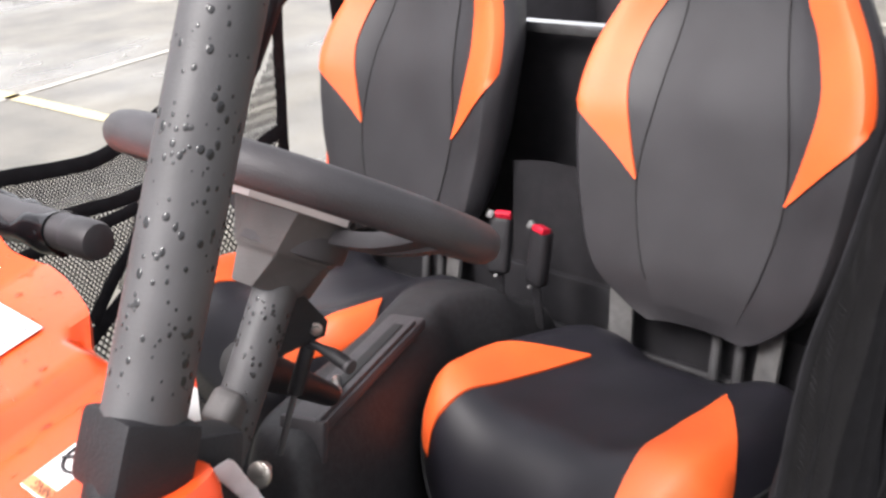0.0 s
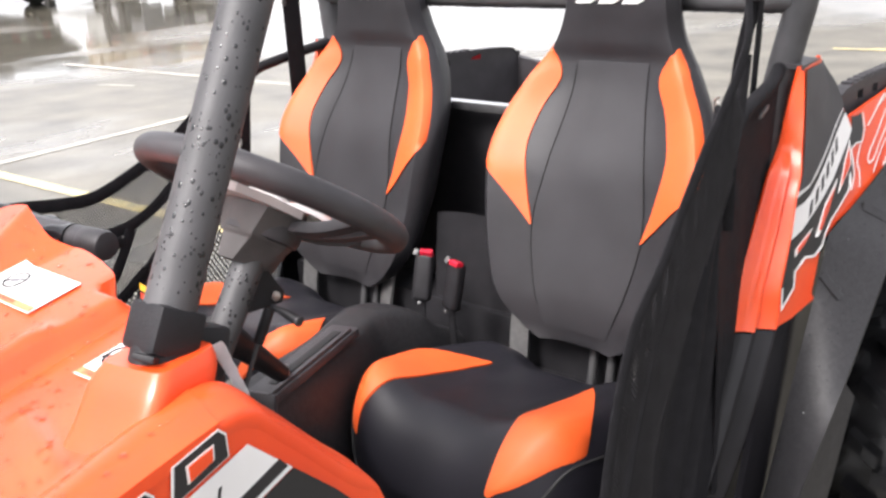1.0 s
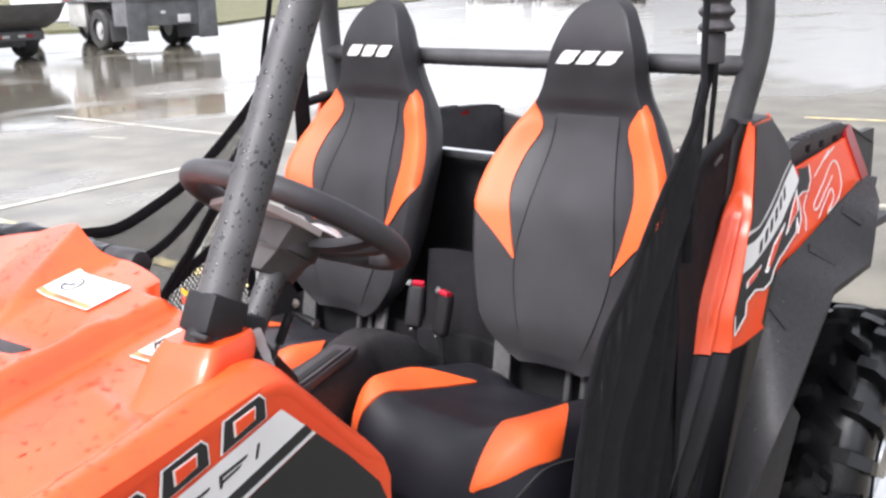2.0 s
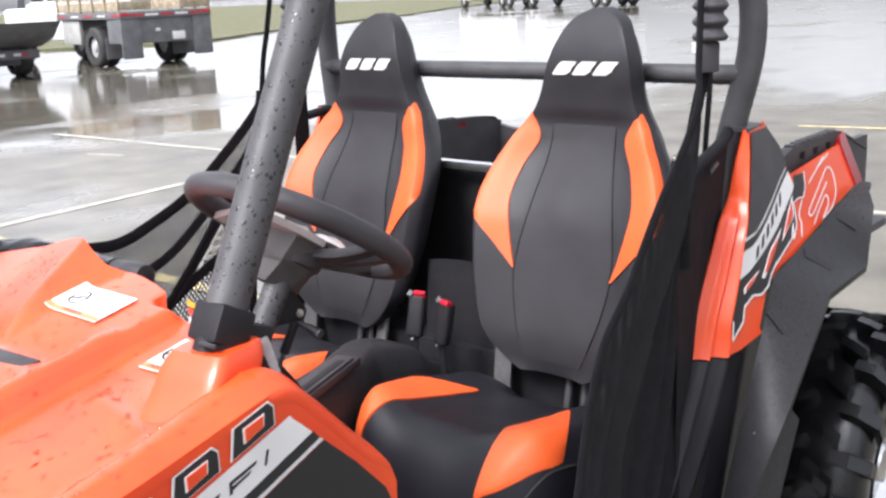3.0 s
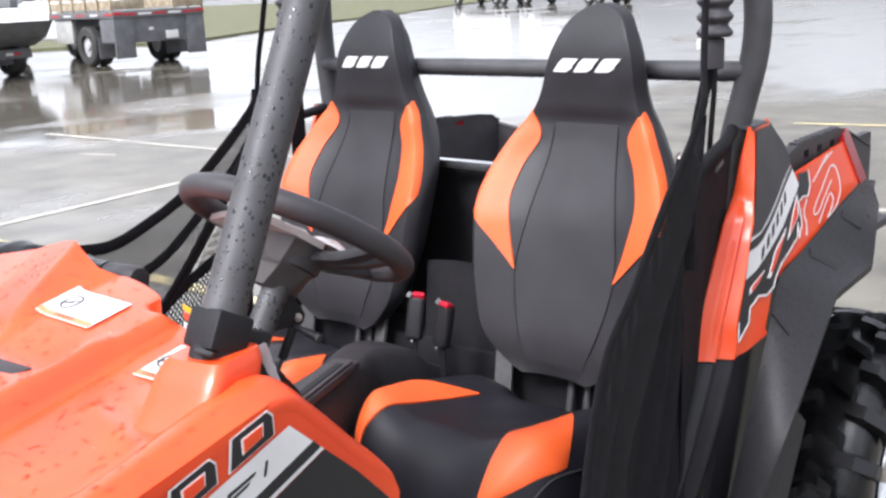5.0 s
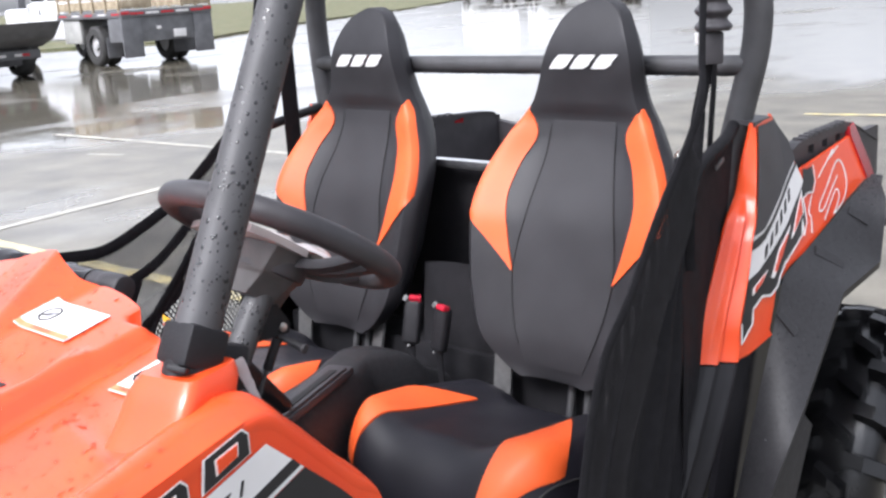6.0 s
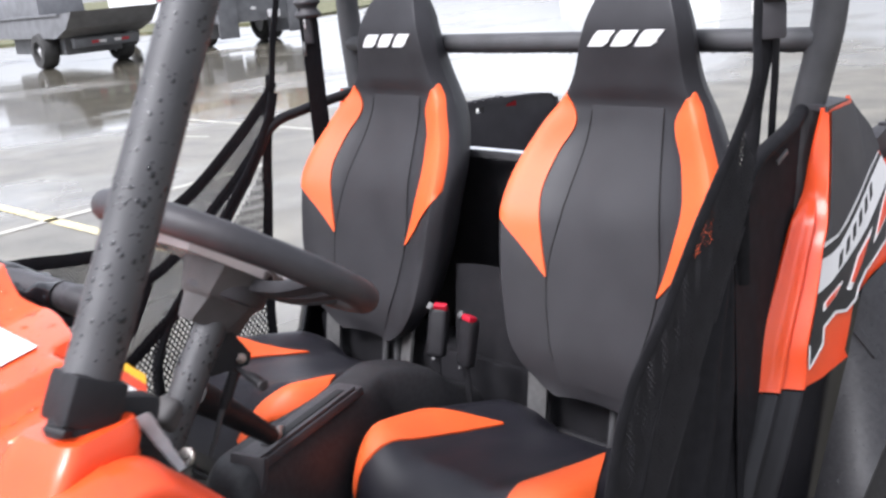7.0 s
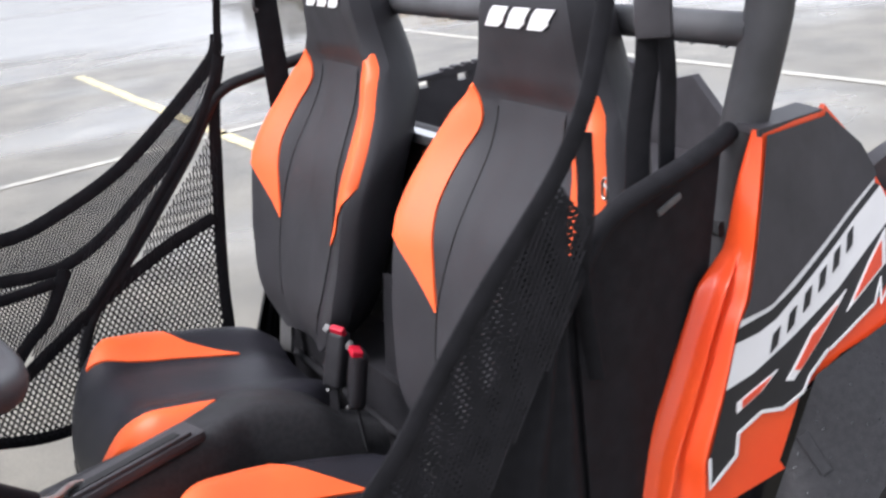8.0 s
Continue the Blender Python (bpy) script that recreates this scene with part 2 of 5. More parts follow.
def table(xs, ys):
    """Smooth interpolation through a short table."""
    def f(x):
        if x <= xs[0]:
            return ys[0]
        for i in range(len(xs) - 1):
            if x <= xs[i + 1]:
                t = (x - xs[i]) / (xs[i + 1] - xs[i])
                m0 = (ys[i + 1] - ys[max(i - 1, 0)]) / (xs[i + 1] - xs[max(i - 1, 0)])
                m1 = (ys[min(i + 2, len(xs) - 1)] - ys[i]) / (xs[min(i + 2, len(xs) - 1)] - xs[i])
                h = xs[i + 1] - xs[i]
                return (2 * t ** 3 - 3 * t * t + 1) * ys[i] + (t ** 3 - 2 * t * t + t) * h * m0 + (-2 * t ** 3 + 3 * t * t) * ys[i + 1] + (t ** 3 - t * t) * h * m1
        return ys[-1]
    return f


def inside(p, q, poly):
    hit = False
    for (a, b), (c, d) in zip(poly, poly[1:] + poly[:1]):
        if (b > q) != (d > q) and p < (c - a) * (q - b) / (d - b) + a:
            hit = not hit
    return hit


# ---- ground ----
def wet_asphalt():
    m = bpy.data.materials.new("wet_asphalt")
    m.use_nodes = True
    n, l = m.node_tree.nodes, m.node_tree.links
    b = n["Principled BSDF"]
    tc = n.new("ShaderNodeTexCoord")
    def nz(scale, detail, stretch=(1, 1, 1)):
        mp = n.new("ShaderNodeMapping")
        mp.inputs["Scale"].default_value = stretch
        l.new(tc.outputs["Object"], mp.inputs["Vector"])
        t = n.new("ShaderNodeTexNoise")
        t.inputs["Scale"].default_value, t.inputs["Detail"].default_value = scale, detail
        l.new(mp.outputs[0], t.inputs["Vector"])
        return t
    def rng(src, a, b_, c, d):
        r = n.new("ShaderNodeMapRange")
        for k, v in zip(("From Min", "From Max", "To Min", "To Max"), (a, b_, c, d)):
            r.inputs[k].default_value = v
        l.new(src.outputs[0], r.inputs["Value"])
        return r
    stones = nz(160, 3)
    patches = nz(0.35, 6, (1, 0.55, 1))
    stains = nz(2.2, 8)
    col = n.new("ShaderNodeMixRGB")
    col.inputs[1].default_value, col.inputs[2].default_value = (0.098, 0.089, 0.069, 1), (0.180, 0.164, 0.129, 1)
    l.new(rng(stones, 0.35, 0.65, 0, 1).outputs[0], col.inputs[0])
    col2 = n.new("ShaderNodeMixRGB")
    col2.blend_type = "MULTIPLY"
    col2.inputs[0].default_value = 1
    l.new(col.outputs[0], col2.inputs[1])
    l.new(rng(stains, 0.3, 0.7, 0.55, 1.2).outputs[0], col2.inputs[2])
    l.new(col2.outputs[0], b.inputs["Base Color"])
    # standing water gathers towards the far side of the lot
    zone = n.new("ShaderNodeVectorMath")
    zone.operation = "DOT_PRODUCT"
    zone.inputs[1].default_value = (-0.80, 0.60, 0)
    l.new(tc.outputs["Object"], zone.inputs[0])
    far = n.new("ShaderNodeMapRange")
    for k, v in zip(("From Min", "From Max", "To Min", "To Max"), (6.5, 13.0, -0.14, 0.10)):
        far.inputs[k].default_value = v
    l.new(zone.outputs["Value"], far.inputs["Value"])
    pool = n.new("ShaderNodeMath")
    l.new(patches.outputs[0], pool.inputs[0])
    l.new(far.outputs[0], pool.inputs[1])
    l.new(rng(pool, 0.40, 0.57, 0.40, 0.06).outputs[0], b.inputs["Roughness"])
    b.inputs["Specular IOR Level"].default_value = 0.5
    bp = n.new("ShaderNodeBump")
    bp.inputs["Distance"].default_value = 0.004
    l.new(rng(pool, 0.40, 0.57, 0.45, 0.03).outputs[0], bp.inputs["Strength"])
    l.new(stones.outputs[0], bp.inputs["Height"])
    # the paving is not quite flat, which breaks reflections into streaks
    waves = nz(1.6, 5, (1, 0.7, 1))
    wavy = n.new("ShaderNodeBump")
    wavy.inputs["Strength"].default_value, wavy.inputs["Distance"].default_value = 0.35, 0.012
    l.new(waves.outputs[0], wavy.inputs["Height"])
    l.new(wavy.outputs[0], bp.inputs["Normal"])
    l.new(bp.outputs[0], b.inputs["Normal"])
    return m


M_asphalt = wet_asphalt()
M_line_y = material("worn_yellow_line", (0.72, 0.58, 0.22), 0.35, scale=8, color2=(0.30, 0.27, 0.18), bump=0.4, bump_scale=120)
M_line_w = material("worn_white_line", (0.44, 0.41, 0.33), 0.35, scale=7, color2=(0.24, 0.23, 0.20), bump=0.4, bump_scale=120)
M_grass = material("wet_grass", (0.075, 0.088, 0.035), 0.8, scale=1.5, color2=(0.15, 0.135, 0.07), bump=1.0, bump_scale=12, bump_dist=0.05, rough_vary=0.05)

bm, _ = grid(lambda u, v: (lerp(-900, 900, u), lerp(-900, 900, v), 0), 2, 2)
ground = part("ground", bm, M_asphalt, None, "wet grey asphalt parking lot with puddles", False, "structure")
tagged(ground, category="ground")


def line(a, b, w, mat, label):
    a, b = Vector(a), Vector(b)
    d = (b - a).normalized()
    s = Vector((-d.y, d.x)) * w / 2
    n = max(2, int((b - a).length / 0.4))
    bm = bmesh.new()
    def f(u, v):
        p = a.lerp(b, u) + s * (2 * v - 1) * (1 + 0.12 * noise.noise(Vector((u * n * 0.9, v * 3, w * 7))))
        return (p.x, p.y, 0.004)
    bm, _ = grid(f, n, 2)
    return tagged(part("parking_line", bm, mat, None, label, False, "structure"), category="road marking")


line((-9.9, 1.34), (-2.2, 1.52), 0.10, M_line_y, "faded yellow painted parking line")
line((-5.32, -1.6), (-5.84, 3.40), 0.09, M_line_w, "worn white painted parking line")
line((-10.2, 4.62), (4.5, 5.05), 0.09, M_line_w, "long worn white painted line")
line((-8.25, 3.9), (-7.8, 4.02), 0.07, M_line_w, "short worn white paint mark")
line((-2.6, 8.4), (5.0, 9.6), 0.10, M_line_y, "faded yellow painted parking line")

# ================= the vehicle =================
utv = thing("utility_vehicle", "wet orange and black two-seat utility vehicle on the lot", "utility vehicle")

# ---- seats ----
def step(x, a, b):
    t = max(0.0, min(1.0, (x - a) / (b - a)))
    return t * t * (3 - 2 * t)


REC = 0.27
back_w = table([0.775, 0.79, 0.825, 0.86, 0.92, 0.975, 1.07, 1.13, 1.20, 1.245, 1.28, 1.345, 1.405, 1.425, 1.434],
               [0.075, 0.105, 0.147, 0.172, 0.190, 0.201, 0.209, 0.195, 0.155, 0.122, 0.107, 0.092, 0.062, 0.036, 0.010])
bolster = table([0.80, 0.90, 1.05, 1.18, 1.26, 1.40], [0.002, 0.015, 0.025, 0.018, 0.002, 0.0])
back_d = table([0.775, 0.85, 1.1, 1.25, 1.36, 1.434], [0.05, 0.085, 0.092, 0.075, 0.058, 0.02])


def back_front(x, z):
    """The front face of a backrest: y at x (from the seat's middle) and z."""
    w = max(back_w(z), 0.01)
    s = min(abs(x) / w, 1.0)
    y = REC * (z - 1.32)
    y -= bolster(z) * step(s, 0.46, 0.93)
    y += 0.014 * (1 - s * s) * (1 if z < 1.2 else max(0, (1.25 - z) / 0.05)) - 0.001 * (1 - s * s) * max(0.0, min(1, (z - 1.22) / 0.06))
    y += 0.034 * max(0.0, (s - 0.9) / 0.1) ** 2
    if z > 1.36:
        y += 0.9 * (z - 1.36) ** 2 * 4
    if z < 0.86:
        y += 3.0 * (0.86 - z) ** 2
    if 1.19 < z < 1.26:
        y += 0.005 * math.exp(-((z - 1.225) / 0.016) ** 2)
    return y


def back_loop(u, v):
    z = 0.776 + (1.4335 - 0.776) * (v + 0.05 * math.sin(math.pi * 2 * v) * 0.3)
    w = back_w(z)
    if u < 0.6:
        s = math.sin(math.pi * (u / 0.6 - 0.5))
        return (w * s, back_front(w * s, z), z)
    s = math.sin(math.pi * (0.5 - (u - 0.6) / 0.4))
    return (w * 0.97 * s, REC * (z - 1.32) + 0.03 + back_d(z) * (1 - abs(s) ** 5), z)


def patch(left, right, z0, z1, off=0.0035, nu=8, nv=26, deep=0.006):
    """A panel of the backrest between two edge curves x(z), raised off the shell."""
    def f(u, v):
        z = lerp(z0, z1, v)
        x = lerp(left(z), right(z), u)
        return Vector((x, back_front(x, z) - off, z))
    return slab(f, nu, nv, (0, deep, 0))


cush_w = table([-0.525, -0.52, -0.505, -0.475, -0.43, -0.36, -0.26, -0.17, -0.14], [0.04, 0.088, 0.140, 0.178, 0.202, 0.214, 0.208, 0.18, 0.15])


def cush_top(x, y):
    w = max(cush_w(y), 0.02)
    s = min(abs(x) / w, 1)
    z = 0.754 - 0.19 * (y + 0.24)
    z += 0.031 * (step(s, 0.22, 0.74) if x > 0 else step(s, 0.34, 0.82)) * step(y, -0.53, -0.41)
    z += 0.008 * (1 - s * s)
    z -= 0.055 * max(0.0, (s - 0.80) / 0.20) ** 2
    if y < -0.42:
        z -= 11 * (y + 0.42) ** 2
    if y > -0.20:
        z -= 6 * (y + 0.20) ** 2
    return z


def cush_loop(u, v):
    y = lerp(-0.525, -0.14, v ** 1.5)
    w = cush_w(y)
    if u < 0.65:
        s = math.sin(math.pi * (u / 0.65 - 0.5))
        return (w * s, y, cush_top(w * s, y))
    s = math.sin(math.pi * (0.5 - (u - 0.65) / 0.35))
    return (w * 0.95 * s, lerp(y, -0.3, 0.06), 0.63)


def cush_panel(outer, inner, y0, y1, sgn, off=0.003):
    def f(u, v):
        y = lerp(y0, y1, v ** 1.3)
        x = lerp(inner(y), min(outer(y), cush_w(y) * 0.972), u) * sgn
        return Vector((x, y - off * step(-y, 0.40, 0.48), cush_top(x, y) + off))
    return slab(f, 10, 24, (0, 0, -0.006))


def capped(fn, nu, nv):
    bm, rows = grid(fn, nu, nv, close_u=True)
    bm.faces.new(rows[0][::-1])
    bm.faces.new(rows[-1])
    return bm


def seat(cx, dy, neck, shift, label):
    m = pose(cx, 0, 0)
    root = part("seat", capped(back_loop, 48, 60), M_bvinyl, utv, label)
    root.location = (cx, dy, 0)
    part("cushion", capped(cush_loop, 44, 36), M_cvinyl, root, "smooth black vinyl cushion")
    edge = [(sg * cush_w(y) * 0.985, y, cush_top(cush_w(y) * 0.985, y) + 0.001) for sg, ys in ((1, (-0.22, -0.26, -0.31, -0.36, -0.40, -0.44, -0.47, -0.49, -0.505, -0.515, -0.521)), (-1, (-0.521, -0.515, -0.505, -0.49, -0.47, -0.44, -0.40, -0.36, -0.31, -0.26, -0.22))) for y in ys]
    part("piping", sweep(smooth_curve(edge, 3), 0.0028, 8), M_seam, root, "black piping round the cushion")
    # seams of the middle panel
    seam = table([0.80, 0.88, 0.965, 1.06, 1.16, 1.235], [0.06, 0.09, 0.104, 0.092, 0.072, 0.066])
    part("middle_panel", patch(lambda z: -seam(z), seam, 0.80, 1.222, off=0.0012, nu=14, nv=34, deep=0.004), M_gvinyl, root, "charcoal grained vinyl panel")
    o_out = table([0.963, 1.01, 1.066, 1.10, 1.15, 1.20, 1.247], [0.106, 0.150, 0.201, 0.204, 0.186, 0.152, 0.119])
    o_in = table([0.963, 1.01, 1.066, 1.10, 1.15, 1.20, 1.247], [0.104, 0.118, 0.130, 0.131, 0.116, 0.092, 0.116])
    for sg in (-1, 1):
        part("side_insert", patch(lambda z: sg * o_in(z), lambda z: sg * min(o_out(z), back_w(z) * 0.965), 0.963, 1.247), M_ovinyl, root, "orange vinyl insert on the backrest bolster")
        path = [(sg * seam(z), back_front(sg * seam(z), z) - 0.002, z) for z in [0.835 + 0.38 * k / 24 for k in range(25)]]
        part("seam", sweep(path, 0.0011, 6), M_seam, root)
        if sg > 0:
            c_out = table([-0.503, -0.49, -0.47, -0.45, -0.43, -0.41, -0.36, -0.31, -0.27, -0.235], [0.114, 0.142, 0.167, 0.184, 0.196, 0.203, 0.182, 0.152, 0.126, 0.099])
            c_in = table([-0.503, -0.45, -0.40, -0.332, -0.28, -0.235], [0.108, 0.112, 0.107, 0.101, 0.099, 0.0975])
        else:
            c_out = table([-0.49, -0.47, -0.443, -0.40, -0.36, -0.31, -0.27, -0.230], [0.150, 0.180, 0.197, 0.203, 0.195, 0.166, 0.132, 0.0985])
            c_in = table([-0.49, -0.475, -0.455, -0.42, -0.37, -0.31, -0.230], [0.148, 0.145, 0.133, 0.119, 0.111, 0.104, 0.097])
        y0, y1 = (-0.503 if sg > 0 else -0.49), -0.232
        if cx < 0 and sg > 0:
            y0, y1 = -0.503, -0.336
            c_out = table([-0.503, -0.48, -0.45, -0.41, -0.385, -0.36, -0.336], [0.112, 0.145, 0.180, 0.197, 0.191, 0.176, 0.156])
            c_in = table([-0.503, -0.47, -0.445, -0.42, -0.38, -0.336], [0.098, 0.120, 0.144, 0.156, 0.157, 0.1545])
        elif cx < 0:
            y0, y1 = -0.462, -0.222
            c_out = table([-0.462, -0.44, -0.411, -0.37, -0.34, -0.32, -0.297, -0.222], [0.128, 0.152, 0.175, 0.196, 0.190, 0.165, 0.130, 0.0795])
            c_in = table([-0.462, -0.42, -0.39, -0.31, -0.222], [0.126, 0.108, 0.100, 0.091, 0.078])
        part("cushion_insert", cush_panel(c_out, c_in, y0, y1, sg), M_ovinyl, root, "orange vinyl insert on the cushion bolster")
    # the embroidered mark on the headrest: three plain slanted white blocks
    bm = bmesh.new()
    def logo(p, q, d):
        x, z = -0.065 + p * 0.127 + (q - 0.5) * 0.012, 1.316 + q * 0.024
        return Vector((x, back_front(x, z) - 0.0012 - d, z))
    for a in (0.0, 0.345, 0.69):
        sheet_poly([(a + p, q) for p, q in ((0.0, 0.0), (0.22, 0.0), (0.29, 0.28), (0.275, 0.42), (0.315, 1.0), (0.06, 1.0), (0.02, 0.72))], logo, 0.0015, bm)
    part("headrest_mark", bm, M_white, root, "white embroidered mark", False)
    # the shoulders sit back below the headrest
    for ob in [root] + list(root.children):
        if ob.name.split(".")[0] in ("seat", "middle_panel", "side_insert", "seam", "headrest_mark"):
            for v in ob.data.vertices:
                v.co += Vector(neck) * step(v.co.z, 1.04, 1.20) * (1 - step(v.co.z, 1.225, 1.36))
    # the stuffing under the vinyl is slightly uneven
    for ob in [root] + list(root.children):
        kind = ob.name.split(".")[0]
        for v in ob.data.vertices:
            p = v.co
            if kind in ("seat", "middle_panel", "side_insert", "seam", "headrest_mark"):
                p.y += 0.0022 * noise.noise(Vector((p.x * 13 + cx, 0.3, p.z * 9))) + 0.0009 * noise.noise(Vector((p.x * 34, 2.3 + cx, p.z * 26)))
            else:
                p.z += 0.0022 * noise.noise(Vector((p.x * 12 + cx, p.y * 10, 1.9))) + 0.0008 * noise.noise(Vector((p.x * 30, p.y * 26, 4.1 + cx)))
    # the cushion sits a little off the backrest's middle line
    for ob in root.children:
        if ob.name.split(".")[0] in ("cushion", "piping", "cushion_insert"):
            ob.location.x += shift
    # steel brackets under the backrest
    for dx in (-0.125, 0.10):
        part("seat_bracket", box((0.035, 0.008, 0.10), (dx, -0.105, 0.755), (-12, 0, 14 if dx < 0 else -14), 0.002), M_bracket, root, "bare grey steel bracket")
    for dx in (0.015, 0.050):
        part("hinge_tube", drum(0.0075, 0.10, (dx, -0.085, 0.745), (-12, 0, 0), 12, 0.002), M_tube, root)
    return root


seat(0.266, 0.002, (-0.014, 0.038, 0.0), 0.0125, "black and orange vinyl driver's bucket seat behind the steering wheel")
seat(-0.296, 0.014, (-0.002, 0.036, 0.0), 0.0235, "black and orange vinyl passenger bucket seat with raised bolsters")

# ---- roll cage ----
A_LOW, A_TOP = Vector((0.4455, -0.995, 1.10)), Vector((0.398, -0.575, 1.885))
for sg in (1, -1):
    flip = lambda p: (p[0] * sg, p[1], p[2])
    path = rounded([flip(p) for p in ((0.4455, -0.995, 1.10), (0.398, -0.575, 1.885), (0.42, 0.0, 1.90))], 0.08, 8)
    part("front_pillar", sweep(path, 0.0226, 28), M_tube, utv, "black steel pillar tube beaded with rain")
    path = rounded([flip(p) for p in ((0.47, 0.085, 0.95), (0.487, 0.102, 1.15), (0.54, 0.128, 1.40), (0.47, 0.09, 1.70), (0.42, 0.02, 1.90))], 0.10, 8)
    part("rear_post", sweep(path, 0.0235, 20), M_tube, utv, "black bent steel cage post")
    hip = rounded([flip(p) for p in ((0.50, 0.10, 1.217), (0.521, 0.03, 1.205), (0.535, -0.105, 1.181), (0.535, -0.168, 1.090), (0.535, -0.29, 0.948), (0.535, -0.40, 0.838), (0.535, -0.435, 0.77), (0.535, -0.445, 0.50))], 0.04, 6)
    part("hip_bar", sweep(hip, 0.0105, 14), M_web if sg > 0 else M_cast, utv, "black steel hip bar")
part("crossbar", sweep([(-0.515, 0.112, 1.312), (0.515, 0.112, 1.312)], 0.0175, 18), M_tube, utv, "wet black steel crossbar")
part("roof_bar", sweep([(-0.42, 0.0, 1.90), (0.42, 0.0, 1.90)], 0.0215, 14), M_tube, utv)
part("roof_bar", sweep([(-0.398, -0.565, 1.855), (0.398, -0.565, 1.855)], 0.0215, 14), M_tube, utv)

# ---- hood and fenders ----
def hood_z(x, y):
    z = 1.112 + 0.20 * (y + 0.93) - 0.10 * max(0, -1.15 - y) ** 1.5
    z -= 0.5 * max(0, -1.55 - y) ** 2
    # the plate rises towards the passenger side and breaks off there
    ridge = -0.030 - 0.55 * (y + 0.835)
    z += 0.30 * max(0.0, min(0.085 - x, 0.085 - ridge)) * step(y, -1.2, -0.93)
    z -= 0.32 * max(0.0, ridge - x) - 0.10 * max(0.0, ridge - 0.15 - x)
    # long fold between the middle plate and the fender
    z -= 0.018 * step(x, 0.250, 0.268) * (1 - step(y, -0.905, -0.885))
    z -= 0.018 * step(x, 0.203, 0.217) * step(y, -0.905, -0.885)
    z += 0.008 * math.exp(-((x - 0.236) / 0.014) ** 2) * step(-y, 0.95, 1.0)
    # low rib in front of the boss
    z += 0.007 * math.exp(-((y + 1.06 + 0.25 * (x - 0.36)) / 0.012) ** 2) * step(x, 0.31, 0.34) * (1 - step(x, 0.44, 0.47))
    # cross dip ahead of the label
    z -= 0.012 * math.exp(-((y + 1.03) / 0.03) ** 2) * (1 - step(x, 0.20, 0.25)) * step(x, -0.05, 0.03)
    z += 0.012 * math.exp(-(((x - 0.44) / 0.07) ** 2 + ((y + 1.0) / 0.07) ** 2))
    # shoulder to the fender side
    z += 0.026 * step(x, 0.445, 0.495) - 0.012 * step(x, 0.505, 0.53)
    return z


def hood_rear(x):
    return table([-0.53, -0.3, -0.10, 0.046, 0.10, 0.20, 0.22, 0.305, 0.40, 0.462, 0.480, 0.50, 0.53], [-0.82, -0.82, -0.832, -0.862, -0.852, -0.872, -0.886, -0.897, -0.925, -0.94, -0.975, -0.985, -0.985])(x)


def hood_fn(u, v):
    x = lerp(-0.53, 0.53, u)
    y = lerp(-1.72, hood_rear(x), 1 - (1 - v) ** 1.6)
    return Vector((x, y, hood_z(x, y)))


hood = part("hood", slab(hood_fn, 150, 120, (0, 0, -0.012)), M_paint, utv, "glossy orange plastic hood beaded with rain")


def fender_edge(y):
    """Lower edge of the fender's side behind the wheel arch."""
    return table([-1.72, -1.4, -1.2, -1.0, -0.9, -0.80, -0.79], [0.80, 0.92, 0.93, 0.90, 0.86, 0.83, 0.83])(y)


slope = table([-0.985, -0.95, -0.922, -0.863, -0.823, -0.812], [hood_z(0.53, -0.985), 1.091, 1.068, 1.004, 0.963, 0.935])


def fender_top(y):
    return slope(y) if y > -0.985 else hood_z(0.53, y)


